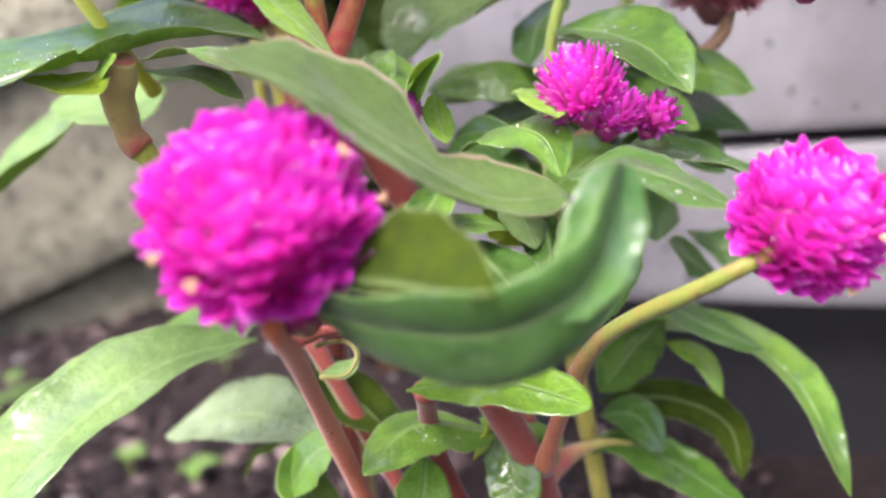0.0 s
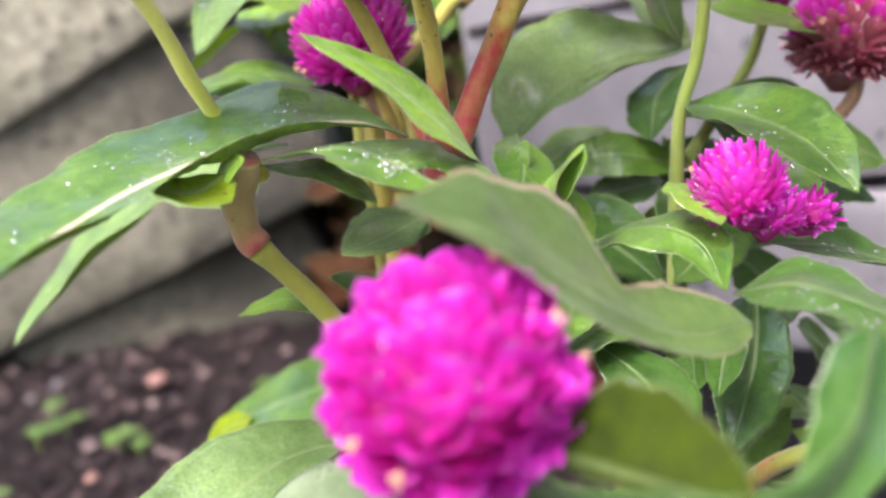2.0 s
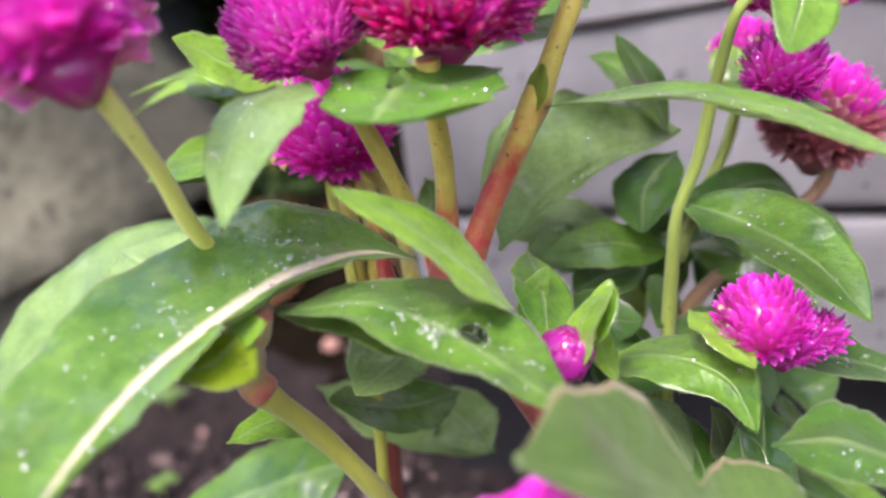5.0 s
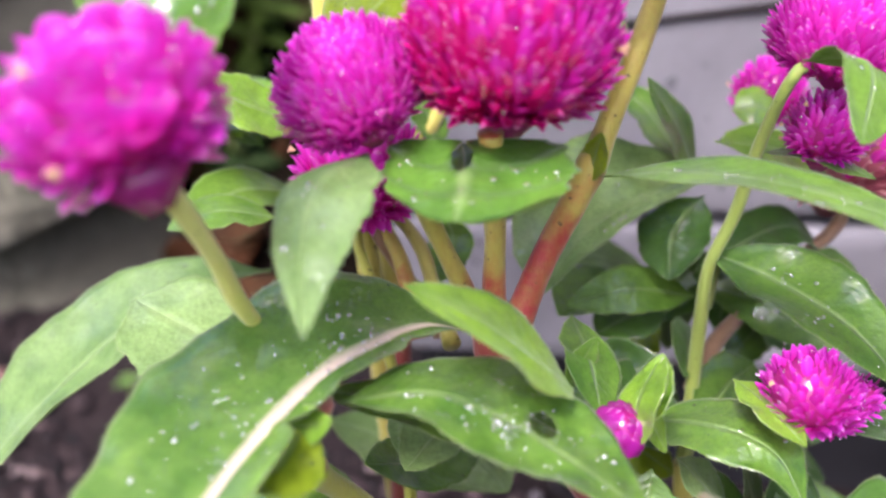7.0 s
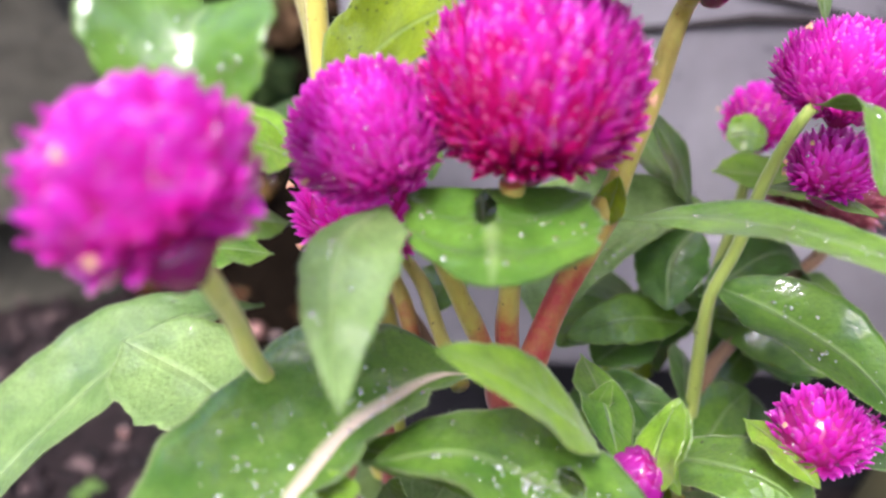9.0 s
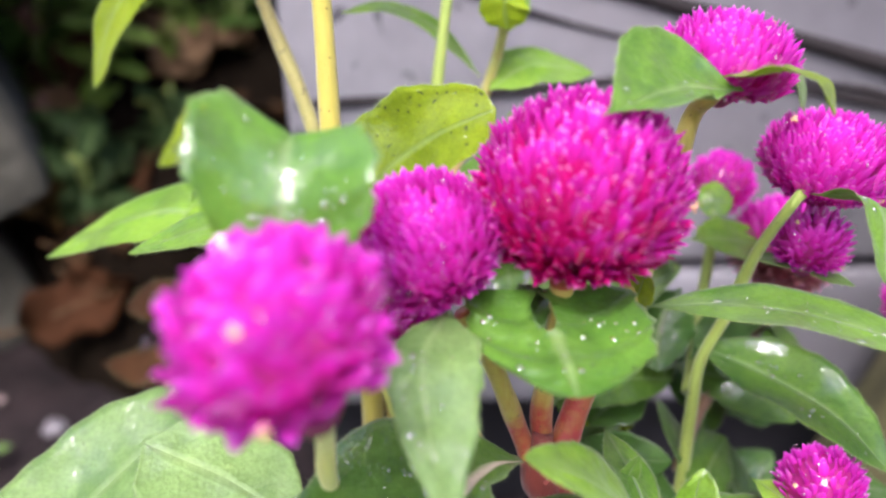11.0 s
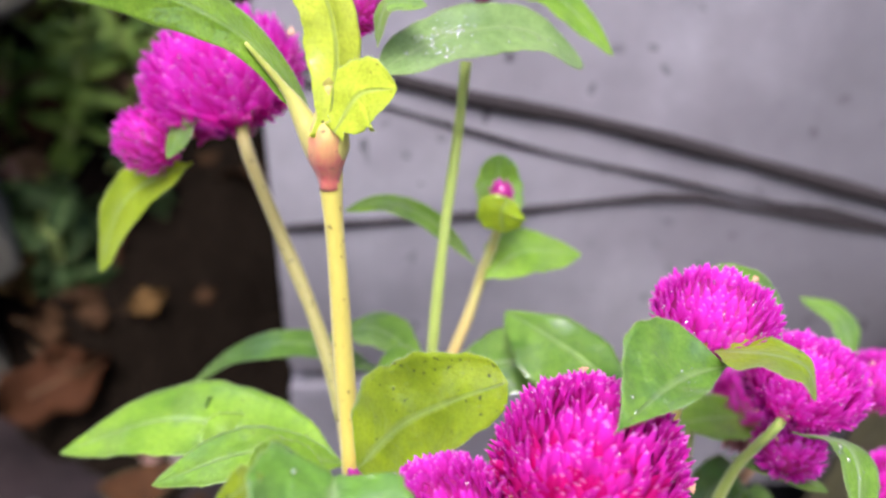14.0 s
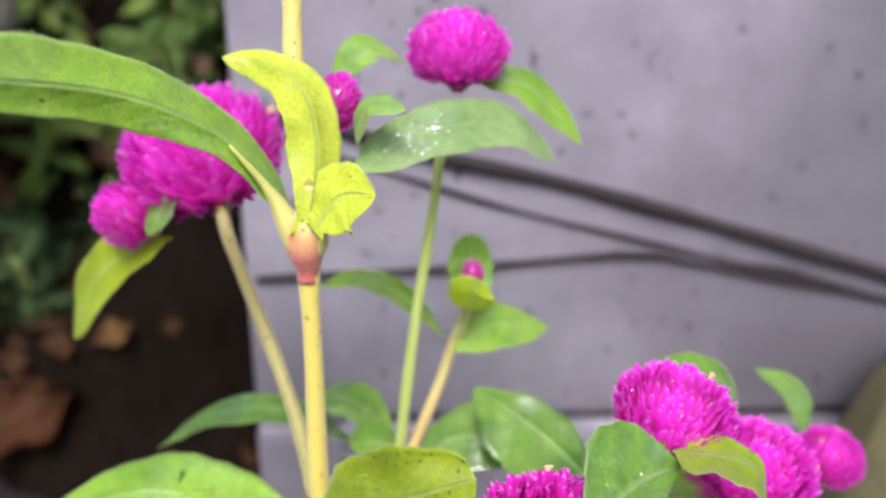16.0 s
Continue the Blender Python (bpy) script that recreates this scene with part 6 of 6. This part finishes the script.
# inner foliage of the front plant
leaf(front, [(-0.0035, 0.1509, 0.1512), (0.0045, 0.1524, 0.1479), (0.0122, 0.1485, 0.1405)], (0.0029, 0.0071, 0.0022), (-0.0027, -0.0070, -0.0019), 'dark', 0.5)
leaf(front, [(-0.0036, 0.1348, 0.1638), (-0.0034, 0.1325, 0.1596), (-0.0025, 0.1294, 0.1560)], (0.0023, 0.0022, -0.0001), (-0.0023, -0.0022, 0.0001), 'fresh', 0.5)
leaf(front, [(0.0120, 0.1717, 0.1548), (0.0040, 0.1747, 0.1594), (-0.0051, 0.1684, 0.1578)], (0.0006, 0.0060, 0.0023), (-0.0006, -0.0059, -0.0021), 'mature', 0.5)
leaf(front, [(-0.0101, 0.1499, 0.1492), (-0.0099, 0.1481, 0.1432), (-0.0079, 0.1447, 0.1385)], (0.0034, 0.0042, -0.0005), (-0.0032, -0.0042, 0.0005), 'mature', 0.5)
leaf(front, [(0.0020, 0.1557, 0.1383), (0.0073, 0.1545, 0.1333), (0.0110, 0.1517, 0.1303)], (0.0033, 0.0058, 0.0014), (-0.0031, -0.0058, -0.0012), 'yellow', 0.5)
leaf(front, [(-0.0047, 0.1631, 0.1225), (0.0038, 0.1658, 0.1229), (0.0100, 0.1626, 0.1181)], (0.0014, 0.0059, 0.0021), (-0.0013, -0.0059, -0.0019), 'mature', 0.5)
leaf(front, [(0.0163, 0.1388, 0.1420), (0.0177, 0.1365, 0.1344), (0.0153, 0.1321, 0.1271)], (0.0045, 0.0049, -0.0019), (-0.0043, -0.0049, 0.0019), 'dark', 0.5)
leaf(front, [(0.0377, 0.1562, 0.1262), (0.0440, 0.1597, 0.1194), (0.0489, 0.1583, 0.1138)], (0.0033, 0.0053, -0.0003), (-0.0032, -0.0053, 0.0003), 'dark', 0.5)
leaf(right, [(0.0454, 0.1712, 0.1228), (0.0530, 0.1732, 0.1173), (0.0620, 0.1743, 0.1195)], (0.0021, 0.0059, 0.0018), (-0.0020, -0.0058, -0.0016), 'dark', 0.5)
leaf(front, [(-0.0315, 0.1385, 0.1154), (-0.0237, 0.1298, 0.1199), (-0.0216, 0.1276, 0.1259)], (-0.0015, 0.0031, 0.0001), (0.0014, -0.0031, -0.0001), 'pale', 0.5)
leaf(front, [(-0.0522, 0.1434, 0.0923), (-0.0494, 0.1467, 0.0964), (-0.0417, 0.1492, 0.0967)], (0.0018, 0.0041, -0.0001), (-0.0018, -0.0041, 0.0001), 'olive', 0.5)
leaf(front, [(-0.0301, 0.1349, 0.1032), (-0.0356, 0.1339, 0.1010), (-0.0406, 0.1317, 0.0948)], (-0.0039, 0.0051, 0.0004), (0.0037, -0.0051, -0.0002), 'mature', 0.5)
leaf(front, [(0.0207, 0.1539, 0.0909), (0.0280, 0.1525, 0.0906), (0.0322, 0.1478, 0.0842)], (0.0030, 0.0037, 0.0015), (-0.0030, -0.0037, -0.0015), 'dark', 0.5)
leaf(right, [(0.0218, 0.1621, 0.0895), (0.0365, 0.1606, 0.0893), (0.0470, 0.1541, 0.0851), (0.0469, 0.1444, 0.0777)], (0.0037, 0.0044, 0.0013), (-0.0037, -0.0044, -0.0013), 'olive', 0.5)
leaf(front, [(-0.0257, 0.1454, 0.1024), (-0.0201, 0.1489, 0.0958), (-0.0137, 0.1534, 0.0922)], (0.0012, 0.0058, 0.0015), (-0.0011, -0.0057, -0.0013), 'dark', 0.5)
leaf(front, [(-0.0033, 0.1380, 0.1083), (0.0003, 0.1335, 0.1068), (-0.0017, 0.1279, 0.1026)], (0.0035, 0.0039, -0.0016), (-0.0034, -0.0039, 0.0016), 'fresh', 0.5)
leaf(front, [(0.0023, 0.1368, 0.1035), (0.0064, 0.1319, 0.1001), (0.0032, 0.1260, 0.0952)], (0.0037, 0.0038, -0.0020), (-0.0036, -0.0038, 0.0020), 'mature', 0.5)
leaf(back, [(-0.0523, 0.2014, 0.1926), (-0.0587, 0.2002, 0.1947), (-0.0650, 0.1971, 0.1942)], (-0.0007, 0.0064, 0.0031), (0.0007, -0.0063, -0.0029), 'fresh', 0.5)
leaf(back, [(-0.0256, 0.1967, 0.1972), (-0.0220, 0.1946, 0.1913), (-0.0218, 0.1903, 0.1850)], (0.0034, 0.0033, 0.0007), (-0.0032, -0.0033, -0.0007), 'mature', 0.5)
leaf(back, [(-0.0010, 0.1993, 0.1763), (-0.0006, 0.1977, 0.1716), (-0.0026, 0.1937, 0.1690)], (-0.0025, 0.0032, -0.0002), (0.0024, -0.0032, 0.0002), 'mature', 0.5)
leaf(back, [(0.0157, 0.1955, 0.1912), (0.0218, 0.1927, 0.1877), (0.0278, 0.1840, 0.1765)], (0.0052, 0.0050, 0.0007), (-0.0050, -0.0050, -0.0005), 'mature', 0.5)
leaf(back, [(-0.0211, 0.1877, 0.1730), (-0.0209, 0.1852, 0.1679), (-0.0263, 0.1830, 0.1613)], (-0.0034, 0.0049, -0.0004), (0.0032, -0.0048, 0.0005), 'mature', 0.5)
leaf(right, [(0.0252, 0.1719, 0.1576), (0.0167, 0.1841, 0.1517), (0.0047, 0.1887, 0.1474)], (0.0022, 0.0067, 0.0008), (-0.0022, -0.0066, -0.0005), 'mature', 0.5)
leaf(right, [(0.0208, 0.1870, 0.1453), (0.0187, 0.1848, 0.1398), (0.0141, 0.1798, 0.1323)], (-0.0032, 0.0056, -0.0012), (0.0029, -0.0055, 0.0013), 'yellow', 0.5)
leaf(front, [(-0.0505, 0.1933, 0.1269), (-0.0363, 0.1856, 0.1232), (-0.0150, 0.1727, 0.1162)], (0.0045, 0.0088, 0.0013), (-0.0042, -0.0086, -0.0007), 'pale', 0.5)
leaf(front, [(-0.0307, 0.1740, 0.1293), (-0.0231, 0.1719, 0.1277), (-0.0175, 0.1632, 0.1235)], (0.0053, 0.0064, 0.0013), (-0.0050, -0.0063, -0.0009), 'pale', 0.5)
leaf(front, [(-0.0619, 0.1462, 0.1463), (-0.0528, 0.1494, 0.1469), (-0.0460, 0.1499, 0.1412)], (-0.0000, 0.0056, 0.0000), (0.0000, -0.0055, 0.0002), 'fresh', 0.5)
leaf(front, [(0.0244, 0.1885, 0.1492), (0.0092, 0.1871, 0.1591), (-0.0063, 0.1825, 0.1591)], (0.0020, 0.0061, 0.0027), (-0.0019, -0.0061, -0.0024), 'pale', 0.5)
leaf(front, [(0.0192, 0.1729, 0.1532), (0.0101, 0.1724, 0.1524), (0.0029, 0.1698, 0.1513)], (0.0003, 0.0060, 0.0022), (-0.0004, -0.0059, -0.0020), 'dark', 0.5)
leaf(back, [(-0.0585, 0.2806, 0.1415), (-0.0681, 0.2838, 0.1393), (-0.0773, 0.2870, 0.1369)], (-0.0016, 0.0053, 0.0038), (0.0016, -0.0053, -0.0036), 'dead', 0.5)
leaf(back, [(-0.0879, 0.3092, 0.1073), (-0.0740, 0.3077, 0.1029), (-0.0589, 0.3085, 0.1058)], (-0.0004, 0.0055, 0.0039), (0.0004, -0.0054, -0.0037), 'dead', 0.5)
leaf(front, [(-0.0284, 0.1530, 0.1602), (-0.0333, 0.1459, 0.1582), (-0.0402, 0.1392, 0.1576)], (-0.0028, 0.0070, 0.0025), (0.0026, -0.0069, -0.0021), 'pale', 0.5)
leaf(front, [(0.0160, 0.1290, 0.1443), (0.0150, 0.1244, 0.1396), (0.0124, 0.1203, 0.1335)], (-0.0021, 0.0038, -0.0009), (0.0019, -0.0038, 0.0009), 'dark', 0.5)
leaf(front, [(-0.0029, 0.1328, 0.1504), (-0.0063, 0.1274, 0.1470), (-0.0103, 0.1220, 0.1440)], (-0.0030, 0.0043, 0.0011), (0.0028, -0.0043, -0.0010), 'mature', 0.5)
leaf(front, [(0.0045, 0.1392, 0.1458), (0.0081, 0.1351, 0.1417), (0.0097, 0.1314, 0.1360)], (0.0037, 0.0054, -0.0002), (-0.0035, -0.0054, 0.0003), 'pale', 0.5)
leaf(front, [(-0.0089, 0.1263, 0.1404), (-0.0013, 0.1305, 0.1425), (0.0058, 0.1323, 0.1400)], (-0.0000, 0.0055, 0.0010), (0.0000, -0.0055, -0.0008), 'mature', 0.5)
leaf(front, [(0.0067, 0.0743, 0.1463), (0.0123, 0.0773, 0.1519), (0.0158, 0.0820, 0.1599)], (-0.0042, 0.0006, 0.0020), (0.0032, -0.0004, -0.0014), 'cup', 0.6, blunt=0.45)
leaf(front, [(-0.0654, 0.1460, 0.2324), (-0.0682, 0.1496, 0.2276), (-0.0706, 0.1516, 0.2246)], (-0.0008, 0.0030, 0.0002), (0.0007, -0.0029, -0.0002), 'yellow', 0.4)
leaf(right, [(0.0228, 0.1897, 0.1586), (0.0271, 0.1868, 0.1470), (0.0241, 0.1820, 0.1361)], (0.0077, 0.0032, -0.0021), (-0.0074, -0.0033, 0.0021), 'mature', 0.5)
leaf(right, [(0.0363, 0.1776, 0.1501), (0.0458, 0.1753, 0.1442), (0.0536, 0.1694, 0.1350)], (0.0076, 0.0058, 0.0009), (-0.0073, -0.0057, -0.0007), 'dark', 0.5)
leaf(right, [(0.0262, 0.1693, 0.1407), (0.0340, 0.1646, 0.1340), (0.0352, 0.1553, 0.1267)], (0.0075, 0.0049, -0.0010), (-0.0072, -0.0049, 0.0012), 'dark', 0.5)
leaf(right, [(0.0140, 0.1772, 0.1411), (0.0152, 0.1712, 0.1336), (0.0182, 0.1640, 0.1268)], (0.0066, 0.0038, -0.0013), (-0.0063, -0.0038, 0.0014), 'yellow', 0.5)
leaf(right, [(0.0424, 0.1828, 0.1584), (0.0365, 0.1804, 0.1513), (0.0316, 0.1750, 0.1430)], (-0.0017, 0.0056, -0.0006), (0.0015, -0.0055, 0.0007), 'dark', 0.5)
leaf(front, [(-0.0247, 0.1304, 0.1684), (-0.0209, 0.1285, 0.1659), (-0.0172, 0.1266, 0.1634)], (0.0017, 0.0007, 0.0020), (-0.0017, -0.0007, -0.0020), 'mature', 0.5)
leaf(front, [(-0.0032, 0.1313, 0.1397), (0.0029, 0.1240, 0.1354), (0.0065, 0.1118, 0.1321)], (0.0048, 0.0044, 0.0012), (-0.0048, -0.0044, -0.0012), 'dark', 0.5)
leaf(front, [(0.0098, 0.1409, 0.1416), (0.0122, 0.1350, 0.1362), (0.0109, 0.1266, 0.1316)], (0.0045, 0.0035, 0.0008), (-0.0045, -0.0035, -0.0008), 'dark', 0.5)
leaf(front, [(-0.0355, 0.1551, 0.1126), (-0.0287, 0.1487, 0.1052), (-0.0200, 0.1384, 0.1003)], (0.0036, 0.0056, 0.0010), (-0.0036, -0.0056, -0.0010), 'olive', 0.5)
leaf(front, [(0.0101, 0.1307, 0.1051), (0.0092, 0.1281, 0.1005), (0.0051, 0.1264, 0.0974)], (0.0014, 0.0017, -0.0009), (-0.0014, -0.0017, 0.0009), 'lime', 0.5)
leaf(front, [(-0.0015, 0.1282, 0.1081), (-0.0026, 0.1263, 0.1049), (-0.0054, 0.1245, 0.1019)], (0.0011, 0.0019, -0.0008), (-0.0011, -0.0019, 0.0008), 'lime', 0.5)
stem(front, [(-0.0317, 0.1131, 0.1323), (-0.0293, 0.1146, 0.1318), (-0.0261, 0.1166, 0.1320), (-0.0230, 0.1191, 0.1311)], 0.0013, 0.0008, 'red')
stem(front, [(-0.0270, 0.1176, 0.1296), (-0.0225, 0.1194, 0.1290), (-0.0209, 0.1187, 0.1266), (-0.0228, 0.1163, 0.1246), (-0.0265, 0.1148, 0.1255)], 0.0004, 0.0003, 'pale_brown', name="dry_curl")
